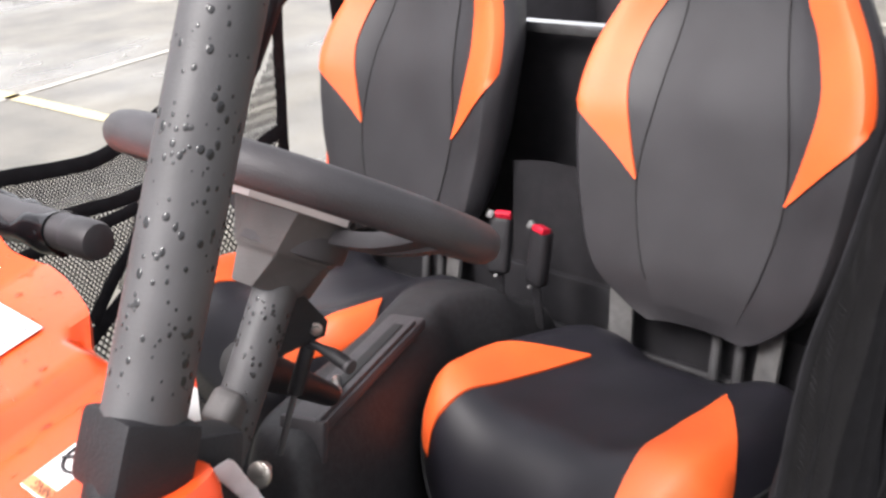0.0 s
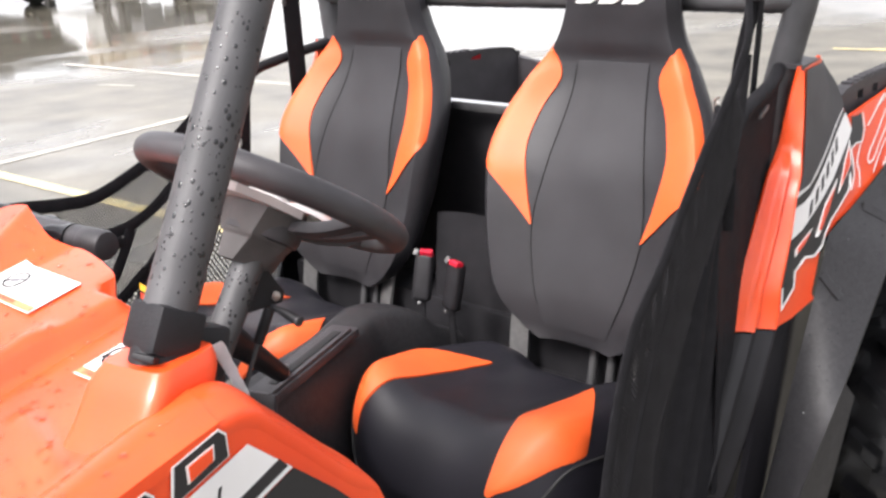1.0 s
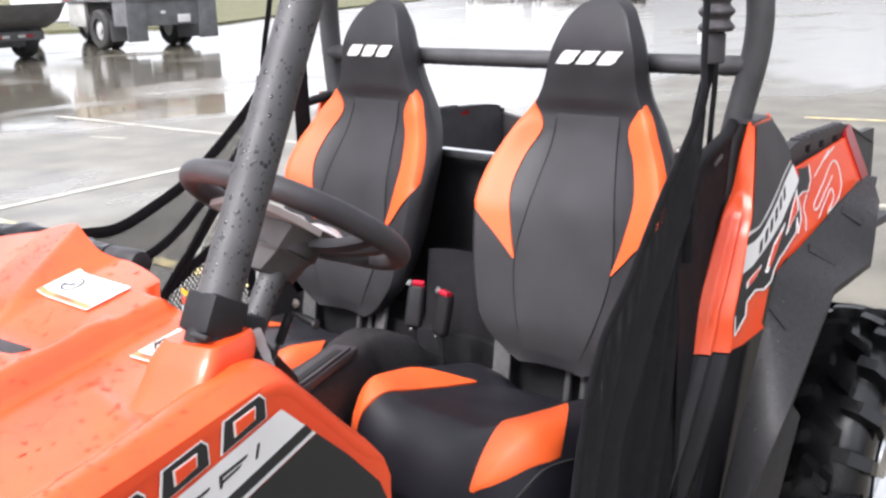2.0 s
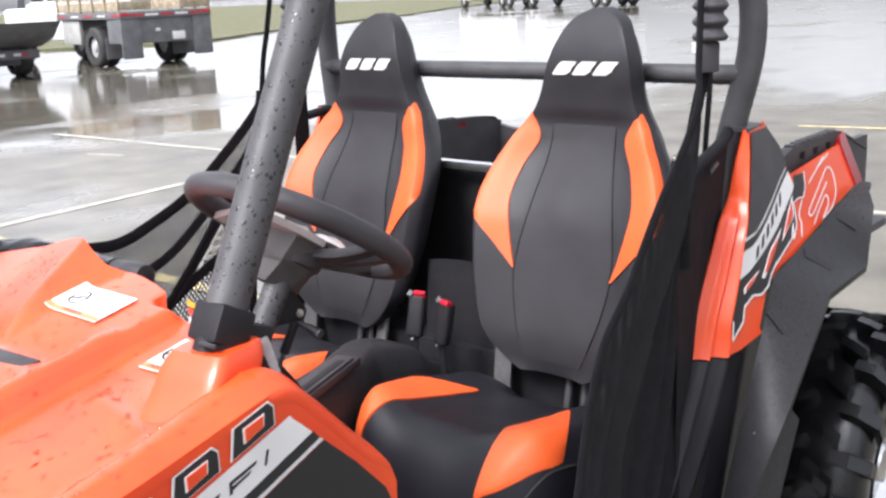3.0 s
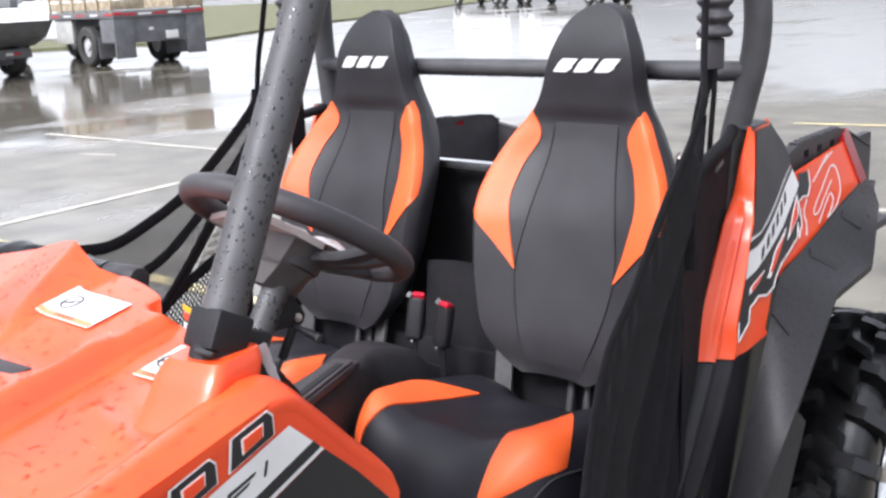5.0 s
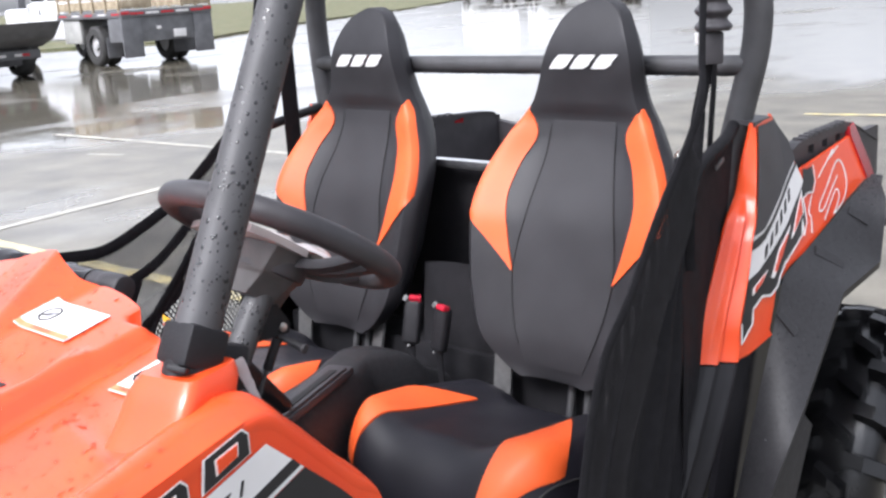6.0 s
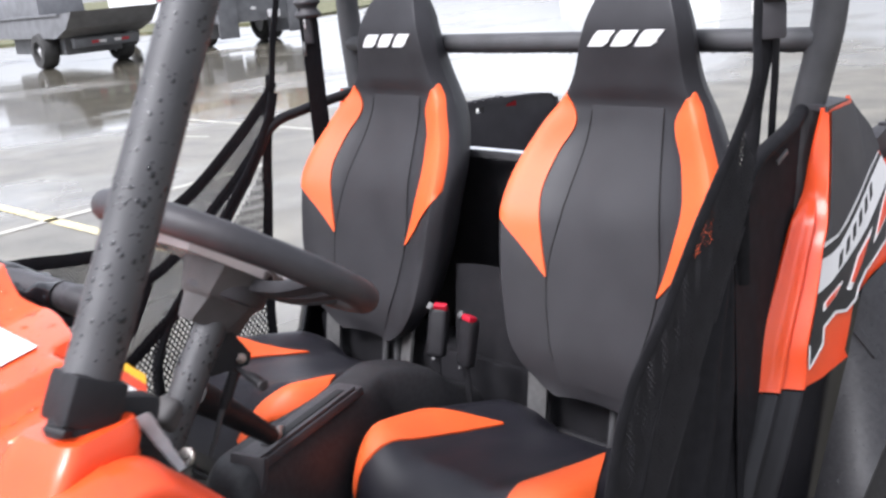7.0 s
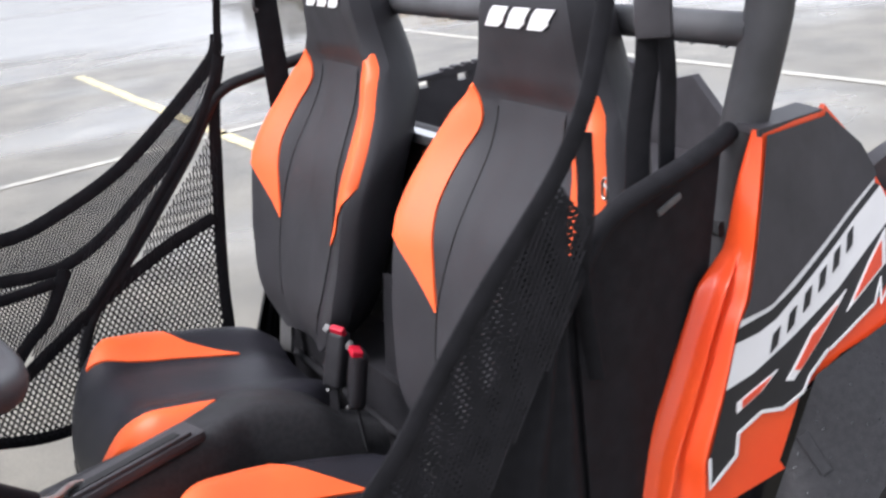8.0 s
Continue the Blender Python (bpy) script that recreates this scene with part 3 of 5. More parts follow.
for sg in (1, -1):
    def side(u, v):
        y = lerp(-1.72, -0.812, u)
        z = lerp(fender_edge(y), fender_top(y), v)
        return Vector((sg * (0.528 - 0.03 * step(-y, 1.3, 1.7)), y, z))
    part("fender", slab(side, 90, 16, (-0.012 * sg, 0, 0)), M_paint, utv, "glossy orange plastic front fender")
    # rear flange along the fender's sloped edge
    roll_x = table([0, 0.35, 0.6, 0.8, 0.92, 1], [0.478, 0.503, 0.517, 0.526, 0.529, 0.5292])
    roll_z = table([0, 0.35, 0.6, 0.8, 0.92, 1], [0.010, 0.009, 0.006, 0.001, -0.006, -0.014])
    def cap(u, v):
        y = lerp(-1.0, -0.812, v)
        end = 0.03 * step(v, 0.86, 1.0)
        x = lerp(roll_x(u), 0.529, end * 8 * (1 - u))
        z = slope(y) + roll_z(u) * (1 - 0.8 * step(v, 0.8, 1.0))
        top = min(hood_z(min(x, 0.5275), y) - 0.001 + min(roll_z(u) * 0.8, 0), hood_z(0.5, y))
        return Vector((sg * x, y + 0.004 * (1 - u), lerp(top, z, step(y, -0.992, -0.925))))
    part("fender_lip", slab(cap, 16, 40, (-0.002 * sg, 0, -0.008)), M_paint, utv, "rolled orange edge of the fender")
    # boss that holds the pillar
    ax = (A_TOP - A_LOW).normalized()
    def bossf(u, v):
        a = 2 * math.pi * u
        r = lerp(0.047, 0.041, v) + 0.012 * (1 - v) ** 5 - 0.006 * max(0, v - 0.85) / 0.15
        z = lerp(1.055, 1.134, v)
        c = A_LOW + ax * (z - 1.10) / ax.z
        p, q = math.cos(a), math.sin(a)
        k = (abs(p) ** 7 + abs(q) ** 7) ** (1 / 7)
        p, q = p / k * r, q / k * r * 0.95
        return Vector((sg * (c.x + p * 0.97 - q * 0.22), c.y + q * 0.97 + p * 0.22, z))
    bm, rows = grid(bossf, 64, 10, close_u=True)
    bm.faces.new(rows[-1])
    part("pillar_boss", bm, M_paint, utv, "raised orange boss round the pillar foot")
    c = A_LOW + ax * 0.058
    clamp = box((0.048, 0.047, 0.042), (0, 0, 0), bevel=0.006, seg=2)
    join(clamp, drum(0.0235, 0.03, (0, 0, -0.03), (0, 0, 0), 24, 0.003))
    join(clamp, box((0.030, 0.045, 0.046), (-0.004, 0.042, -0.012), (8, 0, 0), 0.006))
    join(clamp, box((0.020, 0.012, 0.006), (0.018, -0.024, -0.024), (0, 0, 30), 0.002))
    rot = Vector((0, 0, 1)).rotation_difference(ax).to_matrix().to_4x4()
    clamp.transform(Matrix.Translation((c.x * sg, c.y, c.z)) @ rot)
    part("pillar_clamp", clamp, M_cast, utv, "black cast pillar clamp")


def stick_hood(poly, mat, off, name, label="", parent=hood):
    return part(name, skin(poly, lambda p, q, d: Vector((p, q, hood_z(p, q) + off + d)), 0.0008, 0.012), mat, parent, label, False)


def stick_side(poly, mat, off, name, label="", parent=hood):
    def place(p, q, d):
        return Vector((0.5285 + off + d, p, q))
    return part(name, sheet_poly(poly, place, 0.0008), mat, parent, label, False)


def hood_text(words, at, size):
    cu = bpy.data.curves.new("words", "FONT")
    cu.body, cu.size, cu.align_x, cu.align_y = words, size, "CENTER", "CENTER"
    tmp = new("words", cu)
    me = bpy.data.meshes.new_from_object(tmp.evaluated_get(bpy.context.evaluated_depsgraph_get()))
    bpy.data.objects.remove(tmp)
    for v in me.vertices:
        x, y = at[0] - v.co.x, at[1] - v.co.y
        v.co = (x, y, hood_z(x, y) + 0.0046)
    me.materials.append(M_decal)
    ob = new("label_text", me)
    ob.parent = hood
    return ob


def label(x0, x1, y0, y1, symbol):
    """A white warning label: a header band, a ringed symbol and lines of text; y0 is the header's side."""
    sign = stick_hood([(x0, y0), (x1, y0), (x1, y1), (x0, y1)], M_white, 0.002, "warning_label", "white warning label with an orange header")
    stick_hood([(x0 + 0.002, y0 + 0.001), (x1 - 0.002, y0 + 0.001), (x1 - 0.002, y0 + 0.009), (x0 + 0.002, y0 + 0.009)], M_band, 0.0032, "label_band")
    hood_text("WARNING", ((x0 + x1) / 2, y0 + 0.005), 0.009)
    c = Vector((lerp(x0, x1, symbol), lerp(y0, y1, 0.55)))
    ring = [(c.x + 0.014 * math.cos(2 * math.pi * k / 28), c.y + 0.014 * math.sin(2 * math.pi * k / 28)) for k in range(28)]
    bm = sweep([Vector((p, q, hood_z(p, q) + 0.0036)) for p, q in ring], 0, closed=True, flat=((0, 0, 1), 0.0012, 0.0005))
    part("label_ring", bm, M_decal, hood, "", False)
    bm = sweep([Vector((c.x + t * 0.012, c.y + t * 0.009, hood_z(c.x, c.y) + 0.0036)) for t in (-1, 1)], 0, flat=((0, 0, 1), 0.0012, 0.0005))
    part("label_ring", bm, M_decal, hood, "", False)
    stick_hood([(c.x - 0.006, c.y - 0.005), (c.x + 0.007, c.y - 0.003), (c.x + 0.005, c.y + 0.006), (c.x - 0.004, c.y + 0.004)], M_textgrey, 0.0030, "label_symbol")
    for k in range(5):
        yy = lerp(y0, y1, 0.28 + 0.14 * k)
        xa, xb = (lerp(x0, x1, 0.45), x1 - 0.008) if symbol < 0.5 else (x0 + 0.008, lerp(x0, x1, 0.5))
        stick_hood([(xa, yy), (xb - 0.01 * (k % 2), yy), (xb - 0.01 * (k % 2), yy + 0.0018), (xa, yy + 0.0018)], M_textgrey, 0.0030, "text_bar")


label(0.070, 0.187, -0.966, -0.904, 0.24)
label(0.312, 0.378, -0.990, -0.925, 0.30)
part("hood_vent", box((0.15, 0.030, 0.012), (0.115, -1.062, hood_z(0.13, -1.062) - 0.003), (0, 2, 8), 0.005), M_plastic, hood, "black plastic vent in the hood")
# number and stripes on the fender's side
def shrink(poly, k):
    c = Vector((sum(p for p, q in poly) / len(poly), sum(q for p, q in poly) / len(poly)))
    return [tuple(c + (Vector(p) - c) * k) for p in poly]


O_OUT = [(-1.030, 1.081), (-0.988, 1.093), (-0.982, 1.087), (-0.982, 1.068), (-1.035, 1.051)]
O_IN = [(-1.019, 1.077), (-0.996, 1.083), (-0.997, 1.072), (-1.019, 1.064)]
for k in range(3):
    move = lambda poly: [(p - 0.070 * k, q - 0.0215 * k) for p, q in poly]
    stick_side(shrink(move(O_OUT), 1.09), M_white, 0.0014, "number_outline")
    stick_side(move(O_OUT), M_decal, 0.0022, "number_digit", "black outlined digit")
    stick_side(shrink(move(O_IN), 1.18), M_white, 0.0030, "number_outline")
    stick_side(move(O_IN), M_paint, 0.0040, "number_counter")
stick_side([(-1.30, 0.959), (-0.961, 1.069), (-0.919, 1.028), (-1.30, 0.889)], M_white, 0.0010, "white_stripe")
stick_side([(-1.30, 0.907), (-0.932, 1.042), (-0.924, 1.032), (-1.30, 0.895)], M_decal, 0.0018, "black_pinstripe")
stick_side([(-1.30, 0.888), (-0.918, 1.027), (-0.875, 0.985), (-0.832, 0.936), (-0.822, 0.912), (-0.83, 0.875), (-0.90, 0.875), (-1.30, 0.880)], M_decal, 0.0016, "black_field", "black film field on the fender")
# three letters on the white stripe
F_ = [[(-1.0425, 1.017), (-1.039, 1.018), (-1.0385, 1.031), (-1.042, 1.030)], [(-1.0385, 1.0275), (-1.038, 1.0312), (-1.007, 1.0395), (-1.010, 1.036)], [(-1.0385, 1.0215), (-1.0385, 1.0245), (-1.015, 1.0320), (-1.018, 1.029)]]
LOW = [(-1.039, 1.0150), (-1.039, 1.0180), (-1.012, 1.0260), (-1.015, 1.0230)]
for poly in [[(p - 0.046, q - 0.0155) for p, q in r] for r in F_ + [LOW]] + F_ + [[(-0.9985, 1.030), (-0.9955, 1.031), (-0.9915, 1.0455), (-0.9945, 1.0445)]]:
    stick_side(poly, M_decal, 0.0022, "letter_stroke")

# ---- rear quarter, driver's side and mirrored ----
def quarter_x(y, z):
    """The panel stands out towards its lower rear corner and leans in along the bed."""
    run = min(y, 0.22) + 0.25 * max(y - 0.22, 0)
    return 0.570 - 0.03 * (z - 0.87) + run * (0.12 - 0.93 * (z - 0.87))


strip_front = table([0.36, 0.853, 0.928, 0.995, 1.044, 1.076, 1.092, 1.104, 1.164, 1.221], [-0.28, -0.072, -0.045, -0.017, 0.003, 0.018, 0.042, 0.057, 0.069, 0.086])
strip_back = table([0.36, 0.848, 0.873, 0.908, 0.976, 1.021, 1.041, 1.061, 1.115, 1.163, 1.219], [-0.19, -0.020, -0.016, -0.015, 0.011, 0.027, 0.035, 0.048, 0.065, 0.079, 0.094])
BACK_EDGE = [(0.094, 1.219), (0.079, 1.163), (0.065, 1.115), (0.048, 1.061), (0.035, 1.041), (0.027, 1.021), (0.011, 0.976), (-0.015, 0.908), (-0.016, 0.873), (-0.020, 0.848)]
PANEL = BACK_EDGE + [(0.014, 0.849), (0.082, 0.862), (0.076, 0.873), (0.113, 0.940), (0.175, 0.962), (0.235, 0.970), (0.474, 1.016), (0.604, 1.036), (0.586, 1.125), (0.286, 1.107), (0.268, 1.140), (0.255, 1.169), (0.212, 1.219), (0.205, 1.2135)]
STRIPE_UP, STRIPE_LOW = [(0.037, 1.044), (0.070, 1.045), (0.083, 1.047), (0.270, 1.131)], [(0.268, 1.124), (0.114, 1.052), (0.078, 1.040), (0.033, 1.036)]
BAND_UP, BAND_LOW = [(0.027, 1.021), (0.059, 1.022), (0.085, 1.028), (0.276, 1.119)], [(0.290, 1.088), (0.278, 1.080), (0.182, 1.032), (0.102, 1.001), (0.048, 0.982), (0.011, 0.976)]
JAG = [(0.155, 0.974), (0.125, 0.955), (0.113, 0.940), (0.084, 0.931), (0.055, 0.937), (0.023, 0.924), (0.019, 0.900), (-0.0155, 0.874), (-0.0145, 0.908)]
ZIG = [(0.157, 0.973), (0.206, 0.991), (0.235, 1.001), (0.250, 1.025), (0.244, 0.998), (0.266, 1.018), (0.271, 1.043), (0.271, 1.059), (0.297, 1.064), (0.322, 1.061), (0.343, 1.078), (0.350, 1.106)]
for sg in (1, -1):
    def strip(z0, z1):
        def f(u, v):
            z = lerp(z0, z1, v)
            yb = strip_back(z)
            yf = min(strip_front(z), yb - 0.004)
            y = lerp(yf, yb, u)
            xb = quarter_x(yb, z)
            # above the ridges a narrow flat faces forward and runs out at the top corner
            xf = lerp(0.513 + 0.07 * (z - 0.85), lerp(0.524, 0.536, (z - 1.10) / 0.12), step(z, 1.076, 1.104))
            x = lerp(xf, xb, u ** 0.8)
            k = (1 - step(z, 1.07, 1.115)) * 0.011
            x += k * (math.exp(-((u - 0.36) / 0.07) ** 2) - 0.8 * math.exp(-((u - 0.62) / 0.12) ** 2) + 0.6 * math.exp(-((u - 0.88) / 0.07) ** 2))
            return Vector((sg * x, y, z))
        return f
    place = lambda p, q, d: Vector((sg * (quarter_x(p, q) - d), p, q))
    quarter = part("quarter_panel", skin(PANEL if sg > 0 else [(p, q - (0.035 if p > 0.25 else 0)) for p, q in PANEL], place, 0.006), M_paint, utv, "orange plastic rear quarter panel with black and white graphics", False)
    part("panel_strip", slab(strip(0.846, 1.221), 48, 60, (-0.004 * sg, 0.002, 0)), M_paint, utv, "ridged orange front strip of the quarter panel")
    part("rocker_column", slab(strip(0.36, 0.843), 48, 24, (-0.01 * sg, 0, 0)), M_rocker, utv, "ridged black plastic rocker")
    part("rocker_panel", sheet_poly([(-0.025, 0.843), (0.075, 0.856), (0.120, 0.930), (0.16, 0.93), (0.13, 0.82), (0.03, 0.58), (-0.07, 0.36), (-0.20, 0.36)], lambda p, q, d: Vector((sg * (0.564 - d), p, q)), 0.01), M_rocker, utv, "black plastic rocker panel")
    def stick(poly, mat, off, name, label="", cell=0.02):
        return part(name, skin(poly, lambda p, q, d: Vector((sg * (quarter_x(p, q) + off + d), p, q)), 0.0008, cell), mat, quarter, label, False)
    def stroke(pts, mat, off, half, name, label=""):
        path = []
        for a, b in zip(pts, pts[1:]):
            n = max(1, int((Vector(b) - Vector(a)).length / 0.012))
            path += [Vector(a).lerp(Vector(b), i / n) for i in range(n)]
        path.append(Vector(pts[-1]))
        return part(name, sweep([Vector((sg * (quarter_x(p.x, p.y) + off), p.x, p.y)) for p in path], 0, flat=((1, 0, 0), half, 0.0005)), mat, quarter, label, False)
    stick([(0.0965, 1.2145), (0.2035, 1.2095), (0.2075, 1.2135), (0.256, 1.169), (0.2695, 1.140), (0.2715, 1.131)] + STRIPE_UP[2::-1] + [(0.050, 1.061), (0.067, 1.115), (0.081, 1.163)], M_plastic, 0.003, "black_insert", "textured black plastic insert")
    part("panel_top", skin([(0.088, 0.0), (0.206, 0.0), (0.206, 0.034), (0.088, 0.030)], lambda p, q, d: Vector((sg * (quarter_x(p, 1.216) - q), p, 1.2225 - 0.06 * (p - 0.088) + 0.1 * q - d)), 0.008), M_plastic, quarter, "black plastic top of the panel", False)
    if sg < 0:
        continue
    stick(STRIPE_UP + STRIPE_LOW, M_white, 0.0015, "white_stripe")
    stick(STRIPE_LOW[::-1] + BAND_UP[::-1], M_decal, 0.0012, "black_stripe")
    stick(BAND_UP + BAND_LOW, M_white, 0.0015, "white_band", "white film band with slanted dark lettering bars")
    stick(BAND_LOW[::-1] + [(0.300, 1.107), (0.322, 1.104), (0.345, 1.105), (0.340, 1.078), (0.318, 1.062), (0.297, 1.064), (0.271, 1.059), (0.271, 1.043), (0.262, 1.018), (0.250, 1.010), (0.235, 1.001)] + JAG, M_decal, 0.0018, "black_graphic", "black film graphic with white edges", 0.012)
    stroke(JAG, M_white, 0.0030, 0.0021, "graphic_outline")
    stroke(ZIG, M_white, 0.0030, 0.0016, "graphic_outline")
    for poly in ([(0.023, 0.958), (0.022, 0.947), (0.057, 0.960), (0.081, 0.976), (0.046, 0.966)], [(0.091, 0.960), (0.101, 0.957), (0.148, 0.991), (0.194, 1.028), (0.134, 1.001)], [(0.189, 1.005), (0.212, 1.015), (0.262, 1.038), (0.271, 1.074), (0.237, 1.048)]):
        stick(poly, M_white, 0.0028, "graphic_sliver")
        c = Vector((sum(p for p, q in poly) / len(poly), sum(q for p, q in poly) / len(poly)))
        stick([tuple(c + (Vector(p) - c) * 0.70) for p in poly], M_red, 0.0038, "graphic_sliver_core")
    # the lettering on the band: plain slanted bars
    for k in range(6):
        a = Vector((0.072 + 0.0262 * k, 0.996 + 0.0137 * k))
        stick([tuple(a + Vector(b)) for b in [(0, 0), (0.0115, 0.0060), (0.0185, 0.0245), (0.0070, 0.0185)]], M_decal, 0.0028, "lettering_bar")
    # outlined swoosh on the orange
    S_OUT = [(0.349, 1.003), (0.405, 1.006), (0.457, 1.019), (0.492, 1.041), (0.501, 1.068), (0.493, 1.089), (0.467, 1.091), (0.412, 1.066), (0.344, 1.034), (0.340, 1.022), (0.363, 1.025), (0.405, 1.045), (0.458, 1.067)]
    S_IN = [(0.395, 1.005), (0.426, 1.019), (0.444, 1.032), (0.436, 1.045), (0.394, 1.027), (0.350, 1.004)]
    for pts in (S_OUT[1:], S_IN, [(0.282, 0.994), (0.292, 1.017), (0.289, 1.034), (0.316, 1.056)], [(0.365, 1.080), (0.470, 1.116)], [(0.440, 1.104), (0.500, 1.118)]):
        stroke([(w.x, w.y) for w in smooth_curve([(p, q, 0) for p, q in pts], 4)], M_white, 0.0014, 0.0020, "outline_graphic", "white outlined decal")

# fender flares over the rear wheels: straight facets with crisp kinks
I = [(0.568, 0.600, 1.046), (0.569, 0.560, 1.040), (0.571, 0.500, 1.028), (0.574, 0.360, 0.999), (0.579, 0.130, 0.955), (0.580, 0.086, 0.866), (0.570, -0.035, 0.586), (0.565, -0.14, 0.40)]
O = [(0.590, 0.600, 1.046), (0.602, 0.546, 1.043), (0.630, 0.499, 1.017), (0.640, 0.449, 0.909), (0.650, 0.223, 0.910), (0.650, 0.054, 0.751), (0.650, -0.093, 0.636), (0.645, -0.19, 0.45)]
D = [(0.652, 0.060, 0.748), (0.660, 0.080, 0.717), (0.660, 0.006, 0.595), (0.655, -0.10, 0.42)]
for sg in (1, -1):
    def along(pts, v, per=4):
        k = v * (len(pts) - 1)
        i = min(int(k + 1e-6), len(pts) - 2)
        return Vector(pts[i]).lerp(Vector(pts[i + 1]), k - i)
    def flare(u, v):
        a, b = along(I, v), along(O, v)
        p = a.lerp(b, min(u / 0.9, 1.0))
        if u > 0.9:
            p = p + Vector((-0.006, 0.016, -0.014)) * (u - 0.9) / 0.1
        return Vector((p.x * sg, p.y, p.z))
    fl = part("fender_flare", slab(flare, 10, 28, (-0.004 * sg, 0.010, -0.008)), M_flare, utv, "matt dark grey plastic fender flare")
    def liner(u, v):
        a, b = along(O[5:], v), along([(0.651, 0.066, 0.745)] + D[2:], v) if v > 0.5 else along([D[1]] + D[2:], v)
        p = a.lerp(b, u) + Vector((-0.006, 0.004, -0.004))
        return Vector((p.x * sg, p.y, p.z))
    part("flare_liner", slab(liner, 4, 12, (-0.008 * sg, 0.006, 0)), M_flare, fl, "lower liner of the fender flare")
    for v, w in ((0.36, 0.009), (0.50, 0.009), (0.66, 0.007)):
        ends = [along(I, v).lerp(along(O, v), k) + Vector((0.001, -0.001, 0.001)) for k in ((0.12, 0.62) if v < 0.6 else (0.05, 0.45))]
        part("flare_dent", sweep([Vector((p.x * sg, p.y, p.z)) for p in ends], 0, flat=((0.5 * sg, -0.5, 0.7), w, 0.002)), M_flare, fl)

part("seat_rail", sweep([(-0.50, -0.07, 0.68), (0.50, -0.07, 0.68)], 0.009, 14), M_cast, utv, "black steel seat rail")

part("engine_cover", slab(lambda u, v: Vector((lerp(-0.10, 0.085, u), lerp(-0.070, -0.035, v), lerp(0.62, 0.93, v) + 0.010 * math.sin(math.pi * u))), 8, 12, (0, 0.02, -0.01)), M_cast, utv, "black plastic engine cover between the seats")
part("seat_base_rear", box((1.0, 0.10, 0.34), (0, -0.015, 0.60), (0, 0, 0), 0.01), M_cast, utv, "black plastic panel under the backrests")

# ---- rear body: bulkhead, cargo bed, lights ----
part("bulkhead", box((1.02, 0.03, 0.62), (0, 0.105, 0.80), (-6, 0, 0), 0.01), M_cast, utv, "black plastic bulkhead behind the seats")
part("bulkhead_lip", sweep(rounded([(-0.50, 0.085, 1.112), (0.50, 0.085, 1.112)], 0.02), 0, flat=((0, 0, 1), 0.012, 0.008)), M_wet, utv, "wet black lip of the cargo bed")
part("bed_floor", box((1.08, 0.78, 0.02), (0, 0.50, 0.90), (0, 0, 0), 0.004), M_plastic, utv, "black plastic cargo bed floor")
for sg in (1, -1):
    # the wall is a frame of plates round its lashing slots, so that daylight shows through them
    X = 0.501 if sg > 0 else 0.522
    top = table([0.12, 0.22, 0.30, 0.347, 0.525, 0.60, 0.72, 0.775], [1.10, 1.108, 1.139, 1.150, 1.153, 1.150, 1.11, 1.09]) if sg > 0 else table([0.12, 0.30, 0.44, 0.60, 0.755, 0.775], [1.122, 1.127, 1.134, 1.130, 1.116, 1.096])
    slots = (0.40, 0.47, 0.54) if sg > 0 else (0.308, 0.398, 0.490)
    low, high = (1.118, 1.136) if sg > 0 else (1.104, 1.119)
    runs = [0.12] + [y + d for y in slots for d in (-0.013, 0.013)] + [0.775]
    bw = part("bed_wall", slab(lambda u, v: Vector((sg * X, lerp(0.12, 0.785, u), lerp(0.88, low, v))), 20, 4, (0.016 * sg, 0, 0)), M_plastic, utv, "black plastic cargo bed side wall with lashing slots")
    for a, b in zip(runs[::2], runs[1::2]):
        part("wall_pier", slab(lambda u, v: Vector((sg * X, lerp(a, b, u), lerp(low, max(min(high, top(lerp(a, b, u)) - 0.002), low + 0.001), v))), 8, 2, (0.016 * sg, 0, 0)), M_plastic, bw)
    part("wall_rail", slab(lambda u, v: Vector((sg * (X - 0.003), lerp(0.12, 0.775, u), lerp(min(high, top(lerp(0.12, 0.775, u)) - 0.004), top(lerp(0.12, 0.775, u)), v))), 40, 2, (0.022 * sg, 0, 0)), M_plastic, bw, "thick black rail along the bed wall")
    for k in range(9):
        y = 0.36 + 0.026 * k
        part("bed_rib", box((0.020, 0.016, 0.006), (sg * (X + 0.008), y, top(y) + 0.001), (0, 0, 0), 0.002), M_plastic, bw)
    lens = [(0.617, 1.148), (0.645, 1.051), (0.644, 1.036), (0.604, 1.036), (0.580, 1.126), (0.586, 1.143)]
    part("tail_light", sheet_poly(lens, lambda p, q, d: Vector((sg * (quarter_x(p, q) + (-0.030 if sg > 0 else 0.0) + d), p, q - (0.0 if sg > 0 else 0.03))), 0.034), M_lens, utv, "red tail light lens", False)
GATE = [(-0.535, 1.092), (-0.442, 1.075), (-0.33, 1.053), (-0.272, 1.067), (-0.205, 1.004), (-0.15, 0.957), (0.15, 0.957), (0.205, 1.004), (0.272, 1.067), (0.33, 1.053), (0.442, 1.075), (0.515, 1.09)]
part("tailgate", sheet_poly(GATE + [(0.515, 0.88), (-0.535, 0.88)], lambda p, q, d: Vector((p, 0.795 - d, q)), 0.02), M_plastic, utv, "black plastic tailgate of the cargo bed", False)

